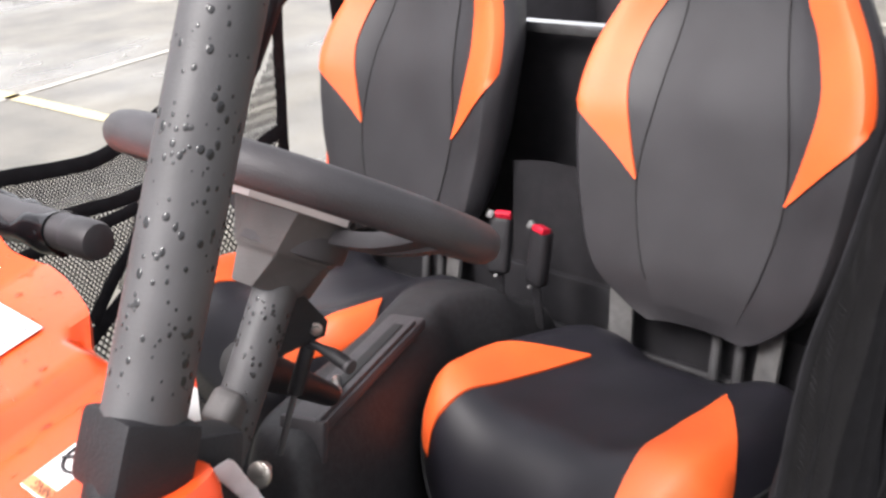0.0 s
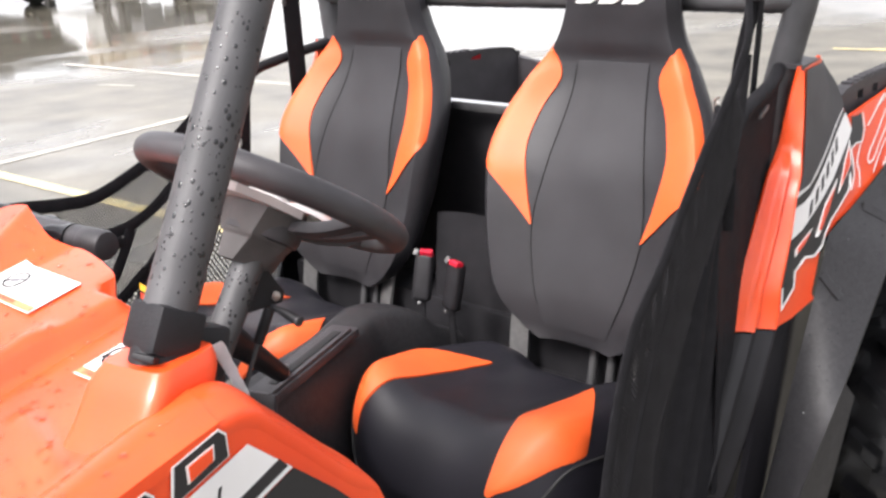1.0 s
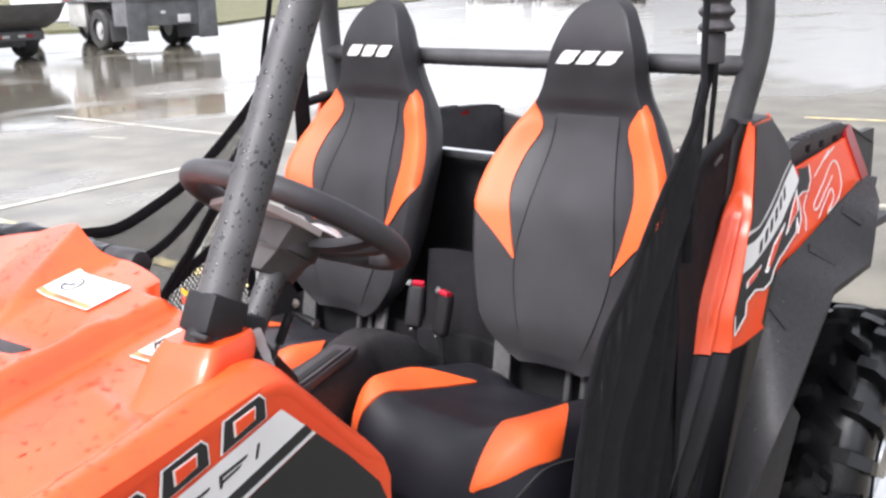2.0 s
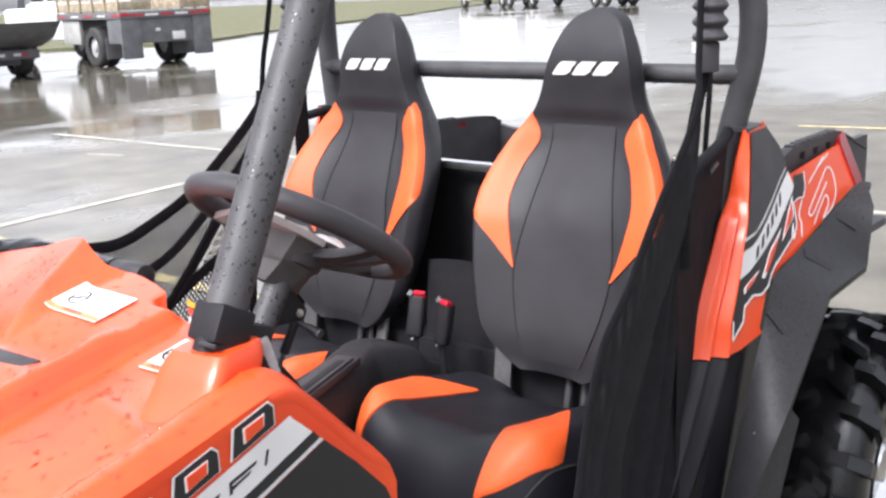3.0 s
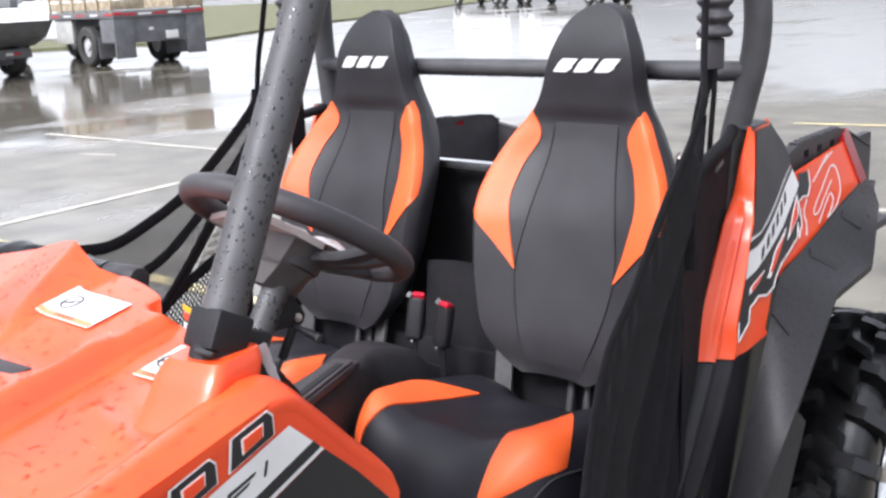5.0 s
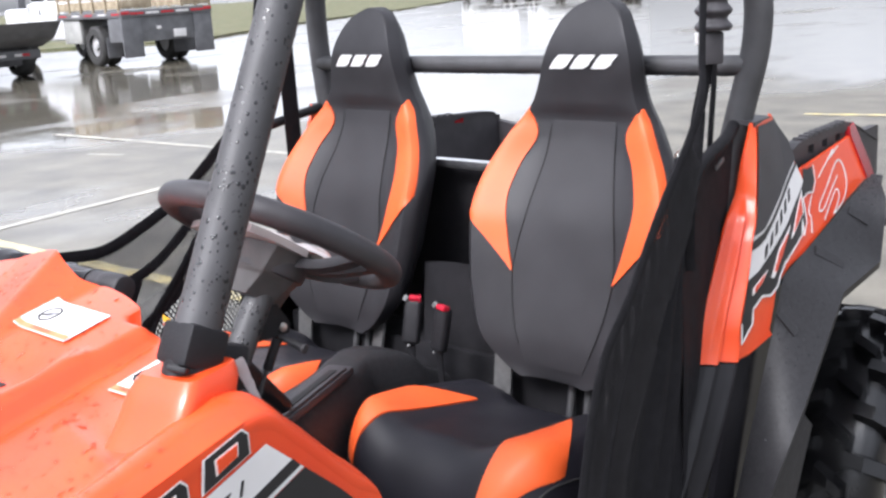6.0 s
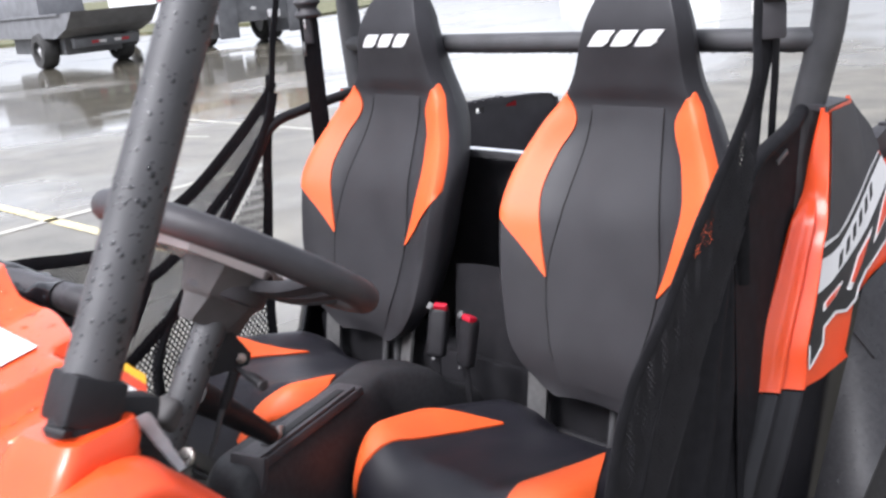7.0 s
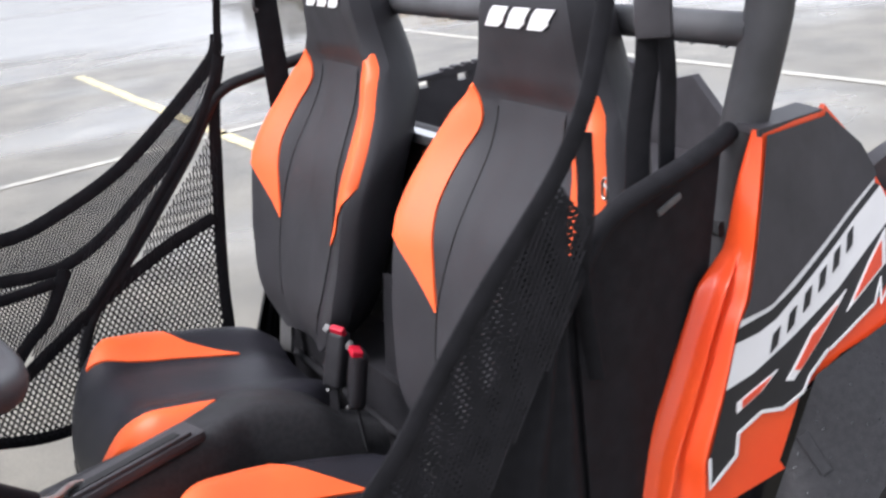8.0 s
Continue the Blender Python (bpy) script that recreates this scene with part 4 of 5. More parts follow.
# ---- wheels ----
def wheel(x, y, sg):
    def tyre(u, v):
        a, b = 2 * math.pi * u, 2 * math.pi * v
        c, s = math.cos(b), math.sin(b)
        rr = 0.243 + 0.076 * (abs(c) ** 0.6) * (1 if c > 0 else -1)
        xx = 0.118 * (abs(s) ** 0.6) * (1 if s > 0 else -1)
        return Vector((xx, rr * math.cos(a), rr * math.sin(a)))
    bm, _ = grid(tyre, 64, 24, close_u=True, close_v=True)
    t = part("wheel", bm, M_rubber, utv, "black knobbly all-terrain tyre")
    t.location = (x, y, 0.345)
    for side in (-1, 1):
        for prof, s0, s1, half in (([(0.005, 0.321), (0.036, 0.325), (0.066, 0.325)], 0.052, 0.016, 0.0125), ([(0.058, 0.323), (0.100, 0.320), (0.124, 0.300), (0.124, 0.258)], -0.016, -0.030, 0.0145)):
            bm = bmesh.new()
            rings = []
            for k, (px, pz) in enumerate(prof):
                sk = lerp(s0, s1, k / (len(prof) - 1))
                up = Vector((0, 0, 0.024)) if px < 0.12 else Vector((0.016 * side, 0, 0.010))
                rings.append([bm.verts.new(Vector((px * side, yy + sk, pz)) + o) for yy, o in ((-half - 0.004, Vector((0, 0, -0.014))), (-half, up), (half, up), (half + 0.004, Vector((0, 0, -0.014))))])
            for a, b in zip(rings, rings[1:]):
                for k in range(4):
                    bm.faces.new((a[k], a[(k + 1) % 4], b[(k + 1) % 4], b[k]))
            bm.faces.new(rings[0])
            bm.faces.new(rings[-1][::-1])
            first = part("tread_lug", bm, M_rubber, t, "", False)
            for k in range(20):
                a = 2 * math.pi * (k + (0.5 if side > 0 else 0)) / 20
                ob = first if k == 0 else new("tread_lug", first.data)
                ob.parent = t
                ob.matrix_basis = Matrix.Rotation(a, 4, "X")
    def rim(u, v):
        a = 2 * math.pi * u
        prof = [(0.165, 0.10), (0.172, 0.112), (0.160, 0.108), (0.150, 0.07), (0.135, 0.05), (0.06, 0.06), (0.045, 0.085), (0.0, 0.088)]
        k = v * (len(prof) - 1)
        i = min(int(k), len(prof) - 2)
        r, xx = (lerp(prof[i][j], prof[i + 1][j], k - i) for j in (0, 1))
        return Vector((sg * xx, max(r, 0.0005) * math.cos(a), max(r, 0.0005) * math.sin(a)))
    bm, _ = grid(rim, 40, 21, close_u=True)
    r = part("rim", bm, M_chrome, t, "polished alloy rim")
    for k in range(4):
        a = math.pi / 2 * k + 0.4
        part("lug_nut", drum(0.010, 0.02, (sg * 0.067, 0.045 * math.cos(a), 0.045 * math.sin(a)), (0, 90, 0), 6, 0.002), M_chrome, t)
    part("brake_drum", drum(0.13, 0.1, (-sg * 0.02, 0, 0), (0, 90, 0), 24), M_plastic, t)
    return t


for y in (0.75, -1.2):
    for sg in (1, -1):
        wheel(sg * 0.53, y, sg)

# ---- floor, chassis, console ----
part("floor_pan", box((1.06, 1.05, 0.03), (0, -0.42, 0.42), (0, 0, 0), 0.006), M_plastic, utv, "black plastic floor pan")
part("foot_wall", box((1.0, 0.03, 0.55), (0, -0.93, 0.70), (18, 0, 0), 0.006), M_plastic, utv, "black plastic foot wall")
part("chassis", box((0.7, 2.3, 0.10), (0, -0.25, 0.36), (0, 0, 0), 0.01), M_tube, utv)
part("seat_base", box((1.0, 0.38, 0.20), (0, -0.26, 0.53), (0, 0, 0), 0.02), M_cast, utv, "black plastic seat base")
part("nose", box((0.90, 0.42, 0.30), (0, -1.43, 0.58), (-10, 0, 0), 0.05), M_plastic, utv, "black plastic nose under the hood")


def console_fn(u, v):
    y = lerp(-0.70, -0.12, v)
    a = math.pi * u
    w = table([-0.70, -0.62, -0.45, -0.36, -0.30, -0.12], [0.050, 0.056, 0.056, 0.054, 0.050, 0.048])(y)
    h = table([-0.70, -0.66, -0.60, -0.42, -0.36, -0.29, -0.215, -0.177, -0.12], [0.74, 0.825, 0.838, 0.830, 0.836, 0.838, 0.812, 0.776, 0.745])(y)
    mid = lerp(0.085, -0.035, min(1.0, (y + 0.70) / 0.38)) + 0.02 * step(y, -0.32, -0.15)
    c, s = math.cos(a), math.sin(a)
    x = -w * (abs(c) ** 0.35) * (1 if c > 0 else -1)
    return Vector((mid + x * (1.45 - 0.45 * s), y, 0.42 + (h - 0.42) * (abs(s) ** 0.28)))


console = part("console", grid(console_fn, 32, 52)[0], M_flare, utv, "black plastic tunnel console with a gear slot")
gate = part("gear_gate", box((0.052, 0.250, 0.016), (0.047, -0.505, 0.8385), (0.5, 0, 18), 0.006), M_plastic, console, "raised black gate plate of the shifter")
# near-black bar on the plate paints the shade inside the shifter's slot
part("gear_slot", box((0.014, 0.190, 0.004), (0.047, -0.503, 0.8462), (0.5, 0, 18), 0.0015), M_seam, gate)
part("gate_rib", box((0.006, 0.235, 0.008), (0.068, -0.510, 0.8475), (0.5, 0, 18), 0.002), M_plastic, gate)
part("gate_lip", box((0.058, 0.012, 0.050), (0.087, -0.630, 0.824), (-18, 0, 18), 0.004), M_plastic, gate)
part("shift_lever", sweep([(0.185, -0.745, 1.01), (0.150, -0.680, 0.950), (0.112, -0.603, 0.876)], lambda u: lerp(0.021, 0.0125, u), 16), M_cast, utv, "black rubber-sleeved shift lever")
part("lever_pin", sweep(smooth_curve([(0.114, -0.606, 0.879), (0.095, -0.580, 0.862), (0.060, -0.555, 0.852), (0.040, -0.535, 0.838)], 4), 0.0048, 8), M_steel, utv, "bare steel lever pin")

# ---- steering ----
WC = Vector((0.285, -0.716, 1.183))
TA = 0.591
WV, WN = Vector((0, math.cos(TA), -math.sin(TA))), Vector((0, math.sin(TA), math.cos(TA)))


def wheel_pt(a, r, h=0.0):
    return WC + Vector((1, 0, 0)) * r * math.cos(a) + WV * r * math.sin(a) + WN * h


rim_path = [wheel_pt(2 * math.pi * k / 64, 0.141) for k in range(64)]
steer = part("steering_wheel", sweep(rim_path, 0.0155, 16, closed=True), M_plastic, utv, "thick black foam-rimmed steering wheel")
part("hub", drum(0.045, 0.04, (0, 0, 0), seg=28, bevel=0.008), M_plastic, steer).matrix_basis = Matrix.Translation(WC - WN * 0.03) @ Matrix.Rotation(-TA, 4, "X")
for a0 in (0.25, math.pi - 0.25, math.pi / 2):
    for da in (-0.14, 0.14):
        pts = [wheel_pt(a0 + da * 0.6, 0.03, -0.03), wheel_pt(a0 + da, 0.085, -0.022), wheel_pt(a0 + da, 0.14, 0)]
        part("spoke", sweep(smooth_curve(pts, 6), 0, flat=(WN, 0.010, 0.006)), M_plastic, steer)

def wrap(u, v):
    a, r = 2 * math.pi * u, 0.072 * v
    h = 0.004 - 0.014 * v ** 3 + 0.007 * noise.noise(Vector((math.cos(a) * v * 4.1, math.sin(a) * v * 4.1, 0.6)))
    return wheel_pt(a, max(r, 0.0005) * (1 + 0.12 * math.sin(3 * a + 1)), h) + WV * 0.032 - Vector((0.012, 0, 0))


part("hub_wrap", grid(wrap, 40, 14, close_u=True)[0], M_gauge, steer, "crumpled pale plastic wrap on the hub")
axis = -WN
col_low = WC + axis * 0.36
part("steering_column", sweep([WC + axis * 0.02, col_low], 0.0175, 18), M_tube, utv, "wet black steering column tube")


POD = [
    (0.019, [(-0.020, -0.050), (0.008, -0.056), (0.048, -0.042), (0.052, 0.012), (0.026, 0.036), (-0.030, 0.036)]),
    (0.052, [(-0.022, -0.036), (-0.014, -0.041), (0.031, -0.037), (0.035, 0.012), (0.018, 0.036), (-0.028, 0.034)]),
    (0.0545, [(-0.019, -0.033), (-0.013, -0.038), (0.028, -0.034), (0.032, 0.012), (0.016, 0.034), (-0.026, 0.032)]),
    (0.082, [(-0.018, -0.030), (-0.012, -0.034), (0.009, -0.031), (0.013, 0.012), (0.004, 0.034), (-0.026, 0.032)])]
bm = bmesh.new()
rings = [[bm.verts.new(WC + Vector((x, 0, 0)) + WV * w + axis * d) for x, w in ring] for d, ring in POD]
for a, b in zip(rings, rings[1:]):
    for k in range(6):
        bm.faces.new((a[k], a[(k + 1) % 6], b[(k + 1) % 6], b[k]))
bm.faces.new(rings[0][::-1])
bm.faces.new(rings[-1])
bmesh.ops.bevel(bm, geom=[e for e in bm.edges], offset=0.0025, segments=2, affect="EDGES", profile=0.6)
gauge = part("gauge_pod", bm, M_pod, utv, "faceted black plastic instrument pod on the column")
part("gauge_glass", sheet_poly([(-0.112, -0.050), (-0.050, -0.078), (0.012, -0.090), (0.042, -0.084), (0.056, -0.052), (0.056, 0.0), (0.03, 0.03), (-0.05, 0.03), (-0.112, 0.0)], lambda p, q, d: WC + Vector((p, 0, 0)) + WV * q + axis * (0.0190 - d), 0.0090), M_gauge, gauge, "glossy pale gauge lens")
# tilt strut and its screw
part("tilt_bracket", skin([(0.018, 0.0), (0.070, 0.024), (0.072, 0.036), (0.062, 0.042), (0.028, 0.062), (0.012, 0.064)], lambda p, q, d: WC + Vector((0.012 - d, 0, 0)) + WV * (p - 0.018) + axis * (0.070 + q), 0.006), M_cast, utv, "black tilt bracket plate", False)
screw = part("tilt_screw", drum(0.0046, 0.005, (0.2995, -0.7405, 1.075), (0, 90, -40), 6, 0.0018), M_steel, utv, "bright zinc screw head")
part("screw_washer", drum(0.0060, 0.002, (0.2975, -0.739, 1.075), (0, 90, -40), 20, 0.0006), M_steel, screw)
strut = part("tilt_strut", sweep([(0.297, -0.748, 1.064), (0.290, -0.764, 1.026)], 0.0062, 14), M_cast, utv, "black gas strut beside the column")
part("strut_rod", sweep([(0.290, -0.764, 1.027), (0.282, -0.784, 0.975)], 0.0028, 10), M_tube, strut, "thin strut rod")
lever = part("tilt_lever", sweep(smooth_curve([(0.296, -0.744, 1.064), (0.318, -0.742, 1.060), (0.337, -0.742, 1.056)], 5), lambda u: 0.0036 + 0.0022 * step(u, 0.2, 0.6), 12), M_cast, utv, "black tilt lever with a moulded grip")
part("lever_tip", drum(0.0062, 0.004, (0.338, -0.742, 1.0555), (0, 100, 0), 16, 0.0015), M_plastic, lever)
part("clamp_flap", box((0.030, 0.028, 0.048), (0.410, -0.920, 1.086), (14, -8, 20), 0.008, seg=2), M_cast, utv, "black rubber flap beside the pillar foot")
part("column_bracket", box((0.13, 0.05, 0.11), (0.35, -0.895, 1.01), (25, 0, 0), 0.012), M_cast, utv, "black steel column bracket")
part("flange_bolt", drum(0.0100, 0.005, (0.347, -0.844, 1.019), (60, 0, 20), 20, 0.002), M_steel, utv, "zinc flange bolt")
part("flange_bolt", drum(0.0060, 0.011, (0.347, -0.841, 1.0215), (60, 0, 20), 6, 0.001), M_steel, utv, "zinc flange bolt")
# protective film left on the edges
def torn(u, v):
    p = Vector((0.463, -0.934, 1.131)).lerp(Vector((0.444, -0.897, 1.060)), v)
    w = 0.0066 * (1 - 0.45 * v) * (1 + 0.05 * math.sin(v * 17)) * min(1.0, 0.75 + 5 * v)
    return p + Vector((0.10, 0.98, 0.15)) * w * (u - 0.5) * 2 + Vector((0.0012, 0.0, 0.0005)) * noise.noise(Vector((v * 9, u, 2.2)))
part("film_strip", slab(torn, 4, 24, (0.0006, 0.0006, 0)), M_film, utv, "torn clear protective film")
def crumple(u, v):
    x = lerp(0.372, 0.442, u)
    a = noise.noise(Vector((u * 6, v * 2, 1.7)))
    return Vector((x, hood_rear(x) - 0.010 + 0.010 * v + 0.004 * a, hood_z(x, hood_rear(x)) + 0.001 + v * (0.010 + 0.010 * max(0.0, math.sin(u * 9 + 0.6))) + 0.004 * a * v))
part("film_strip", slab(crumple, 20, 8, (0, 0, -0.0006)), M_ofilm, utv, "crumpled orange film on the hood edge")
for mt, a, w in ((M_yellow, -0.010, 0.0095), (M_red, 0.0, 0.0115), (M_white, 0.012, 0.032)):
    part("side_label", slab(lambda u, v: Vector((0.268, -0.834, 1.072)).lerp(Vector((0.236, -0.866, 1.108)), u) + Vector((0.28, -0.22, -0.93)) * (a + v * w * (1 - 0.25 * u * v)) + Vector((0.003, -0.003, 0)) * math.sin(v * 2.6) * (a > 0.01), 6, 6, (-0.0004, 0.0006, 0)), mt, utv, "warning label strip on the cowl")
part("column_knuckle", box((0.026, 0.030, 0.040), (0.290, -0.826, 1.040), (34, 12, 20), 0.009, seg=3), M_pod, utv, "grey plastic knuckle at the foot of the column")

# ---- seat belts ----
for sg in (1, -1):
    x = 0.516 if sg > 0 else -0.506
    yb = -0.014 if sg > 0 else 0.0
    def bellows(u, v):
        r = 0.0255 + 0.004 * math.sin(v * 2 * math.pi * 9)
        return Vector((x + r * math.cos(2 * math.pi * u), yb + r * math.sin(2 * math.pi * u) * 0.9, lerp(1.378, 1.60, v)))
    bm, rows = grid(bellows, 20, 90, close_u=True)
    bm.faces.new(rows[0][::-1])
    bm.faces.new(rows[-1])
    belt = part("belt_boot", bm, M_plastic, utv, "black corrugated belt boot")
    part("belt_guide", box((0.034, 0.018, 0.05), (x, yb - 0.004, 1.352), (0, 0, 40 * sg), 0.005), M_plastic, belt, "black belt guide")
    if sg < 0:
        ring = [(x - 0.004 * sg + 0.011 * math.cos(a) * 0.75, yb - 0.020 + 0.011 * math.cos(a) * 0.6 * sg, 1.318 + 0.012 * math.sin(a)) for a in [2 * math.pi * k / 20 for k in range(20)]]
        part("belt_ring", sweep(ring, 0.0032, 8, closed=True), M_bracket, belt, "grey metal ring")
    part("belt_tag", box((0.007, 0.002, 0.017), (x - 0.016 * sg, yb - 0.022, 1.368), (0, 0, 40 * sg), 0.0005), M_white, belt, "white tag")
    if sg > 0:
        # shoulder and lap belt hang side by side with a gap between them
        for pts, nrm, half in (([(0.514, -0.014, 1.40), (0.505, -0.017, 1.31), (0.500, -0.019, 1.28), (0.490, -0.022, 1.21), (0.484, -0.024, 1.05), (0.48, -0.02, 0.62)], (1, -0.42, 0), 0.0122), ([(0.516, -0.008, 1.40), (0.511, 0.000, 1.32), (0.508, 0.004, 1.28), (0.504, 0.002, 1.20), (0.50, -0.002, 1.05), (0.49, 0.0, 0.62)], (1, 0.1, 0), 0.0112)):
            part("belt_webbing", sweep(smooth_curve(pts, 8), 0, flat=(nrm, half, 0.0013)), M_web, belt, "black belt webbing")
    else:
        part("belt_webbing", sweep(smooth_curve([(x, yb, 1.40), (x, yb, 1.30), (x, yb, 1.10), (x, yb - 0.004, 0.85), (x, yb - 0.01, 0.60)], 8), 0, flat=((1, 0, 0), 0.0225, 0.0013)), M_web, belt, "black belt webbing")
for bx, by, tip, yaw, push in ((-0.030, -0.148, -16, 24, -52), (0.052, -0.156, -10, -12, -8)):
    b = part("belt_buckle", box((0.034, 0.022, 0.086), (0, 0, -0.045), (0, 0, 0), 0.009, seg=3), M_cast, utv, "black seat belt buckle with a red release button")
    b.matrix_basis = pose(bx, by, 0.895, tip, 4, yaw)
    part("release_button", box((0.024, 0.016, 0.010), (0.004, -0.006, -0.002), (push, 0, 0), 0.003), M_buckle, b, "red release button")
    part("buckle_tongue", box((0.010, 0.007, 0.012), (-0.014, -0.010, -0.001), (-20, 20, 0), 0.002), M_bracket, b, "bare steel tongue end")
    part("buckle_bolt", drum(0.003, 0.005, (0.0, -0.011, -0.090), (70, 0, 0), 6, 0.0008), M_bracket, b, "small grey bolt")
    part("buckle_stalk", sweep([(0, 0.0, -0.085), (0.0, 0.02, -0.16)], 0, flat=((0, 1, 0), 0.009, 0.002)), M_cast, b)

# ---- passenger grab bar ----
bar = join(sweep(rounded([(-0.48, -0.86, 1.066), (-0.40, -0.78, 1.080), (-0.070, -0.7380, 1.070)], 0.05), 0.0205, 16), drum(0.0215, 0.05, (-0.080, -0.7395, 1.0705), (0, 92, 8), 20, 0.009))
bar = part("grab_bar", bar, M_plastic, utv, "black plastic passenger grab bar")
wrap_path = smooth_curve([(-0.46, -0.845, 1.070), (-0.36, -0.778, 1.078), (-0.24, -0.758, 1.072), (-0.125, -0.745, 1.071)], 14)
bm = sweep(wrap_path, 0.0235, 28)
for v in bm.verts:
    n = v.co * 26
    v.co += Vector((0.3, noise.noise(n), noise.noise(n + Vector((5, 1, 2))))) * 0.010 + Vector((0, 0, -0.012 * max(0.0, noise.noise(v.co * 9))))
part("bar_wrap", bm, M_rocker, bar, "crumpled black plastic wrap on the bar")

# ---- side nets ----
def netting(outline, x, pitch=0.0085, w=0.0014, sag=0.02, tilt=58):
    """Cords at plus and minus tilt degrees that fill the outline, given in y and z."""
    bm = bmesh.new()
    cy, cz = sum(p for p, q in outline) / len(outline), sum(q for p, q in outline) / len(outline)
    reach = max(math.hypot(p - cy, q - cz) for p, q in outline)
    run = 0.007
    for sgn in (-1, 1):
        d = Vector((math.cos(radians(tilt)), sgn * math.sin(radians(tilt))))
        n = Vector((-d.y, d.x))
        for i in range(-int(reach / pitch), int(reach / pitch) + 1):
            prev = None
            for k in range(-int(reach / run), int(reach / run) + 1):
                p = Vector((cy, cz)) + n * i * pitch + d * k * run
                if inside(p.x, p.y, outline):
                    dx = sag * math.sin((p.x - p.y) * 9) * 0.5 + 0.0008 * sgn
                    cur = [bm.verts.new((x + dx, (p + n * w * e).x, (p + n * w * e).y)) for e in (-1, 1)]
                    if prev:
                        bm.faces.new((prev[0], prev[1], cur[1], cur[0]))
                    prev = cur
                else:
                    prev = None
    loose = [v for v in bm.verts if not v.link_faces]
    bmesh.ops.delete(bm, geom=loose, context="VERTS")
    return bm


def strap(pts, x, parent, w=0.011, n=6, label=""):
    part("net_strap", sweep(smooth_curve([(x, p, q) for p, q in pts], n), 0, flat=((1, 0, 0), w, 0.0015)), M_web, parent, label)


OUTER = [(-0.090, 1.262), (-0.110, 1.230), (-0.194, 1.158), (-0.305, 1.078), (-0.414, 1.030), (-0.490, 1.008), (-0.560, 1.012), (-0.642, 1.024), (-0.780, 1.035)]
MID = [(-0.118, 1.175), (-0.180, 1.107), (-0.275, 1.030), (-0.356, 0.970), (-0.420, 0.940), (-0.478, 0.934), (-0.550, 0.940), (-0.780, 0.955)]
DIAG = [(-0.156, 0.955), (-0.235, 0.930), (-0.303, 0.900), (-0.342, 0.880), (-0.415, 0.838), (-0.471, 0.802), (-0.516, 0.774), (-0.600, 0.720)]
FORK = [(-0.428, 0.932), (-0.473, 0.857), (-0.514, 0.822), (-0.570, 0.760)]
net = part("side_net", netting(OUTER + MID[::-1], -0.535, 0.0048, 0.0011), M_net, utv, "black mesh net across the passenger opening", False)
part("net_panel", netting(MID[:5] + FORK[1:3] + DIAG[6:2:-1] + [(-0.285, 0.950), (-0.165, 1.085)], -0.533, 0.0050, 0.0011), M_net, net, "doubled fine black mesh", False)
part("net_panel", netting([(-0.130, 1.120), (-0.165, 1.070), (-0.290, 0.940)] + DIAG[2::-1] + [(-0.146, 0.950), (-0.130, 1.050)], -0.536, 0.0062, 0.0010, tilt=80), M_net, net, "stretched black mesh", False)
part("net_panel", netting(DIAG + [(-0.750, 0.700), (-0.548, 0.641), (-0.300, 0.600), (-0.175, 0.560), (-0.165, 0.748)], -0.537, 0.0088, 0.0016), M_net, net, "open black mesh", False)
part("net_panel", netting(FORK + [(-0.780, 0.750)] + MID[:4:-1], -0.534, 0.0060, 0.0012), M_net, net, "fine black mesh", False)
strap(OUTER, -0.532, net, 0.012)
strap([(0.0, 1.86), (-0.03, 1.55), (-0.055, 1.42), (-0.075, 1.345), (-0.090, 1.262)], -0.531, net, 0.007)
strap([(-0.088, 1.275), (-0.117, 1.140), (-0.130, 1.050), (-0.146, 0.940), (-0.160, 0.825), (-0.165, 0.748), (-0.175, 0.56)], -0.536, net, 0.011)
strap([(-0.092, 1.240)] + MID, -0.529, net, 0.011)
strap(DIAG, -0.528, net, 0.012)
strap(FORK, -0.526, net, 0.011)
strap([(-0.450, 0.915), (-0.539, 0.908), (-0.780, 0.900)], -0.525, net, 0.010)
strap([(-0.112, 1.200), (-0.165, 1.115), (-0.270, 0.995), (-0.340, 0.915), (-0.410, 0.845)], -0.523, net, 0.008)
strap([(-0.175, 0.565), (-0.300, 0.603), (-0.430, 0.635), (-0.548, 0.642), (-0.750, 0.700)], -0.534, net, 0.011)

NET_EDGE = table([0.50, 0.60, 0.78, 0.90, 0.96, 1.046, 1.079, 1.124, 1.172, 1.208, 1.25, 1.30], [-0.505, -0.50, -0.48, -0.452, -0.425, -0.346, -0.316, -0.280, -0.238, -0.202, -0.160, -0.130])


def drape(u, v):
    rear = table([0.50, 0.70, 0.88, 1.0, 1.05, 1.13, 1.18, 1.235], [-0.19, -0.12, -0.085, -0.100, -0.115, -0.132, -0.132, -0.130])
    z = lerp(0.50, 1.20, v)
    front = min(NET_EDGE(z) + 0.02 + 0.055 * step(z, 0.66, 1.02) * (1 - step(z, 1.10, 1.19)), rear(z) - 0.012)
    y = lerp(front, rear(z), u)
    x = 0.552 - 0.034 * u ** 1.5 - 0.008 * math.sin(u * 27 + z * 3 + 1.2 * math.sin(u * 9)) * (1 - 0.5 * v) - 0.005 * math.sin(u * 8 + 1.0 + z * 5)
    return Vector((x, y, z))


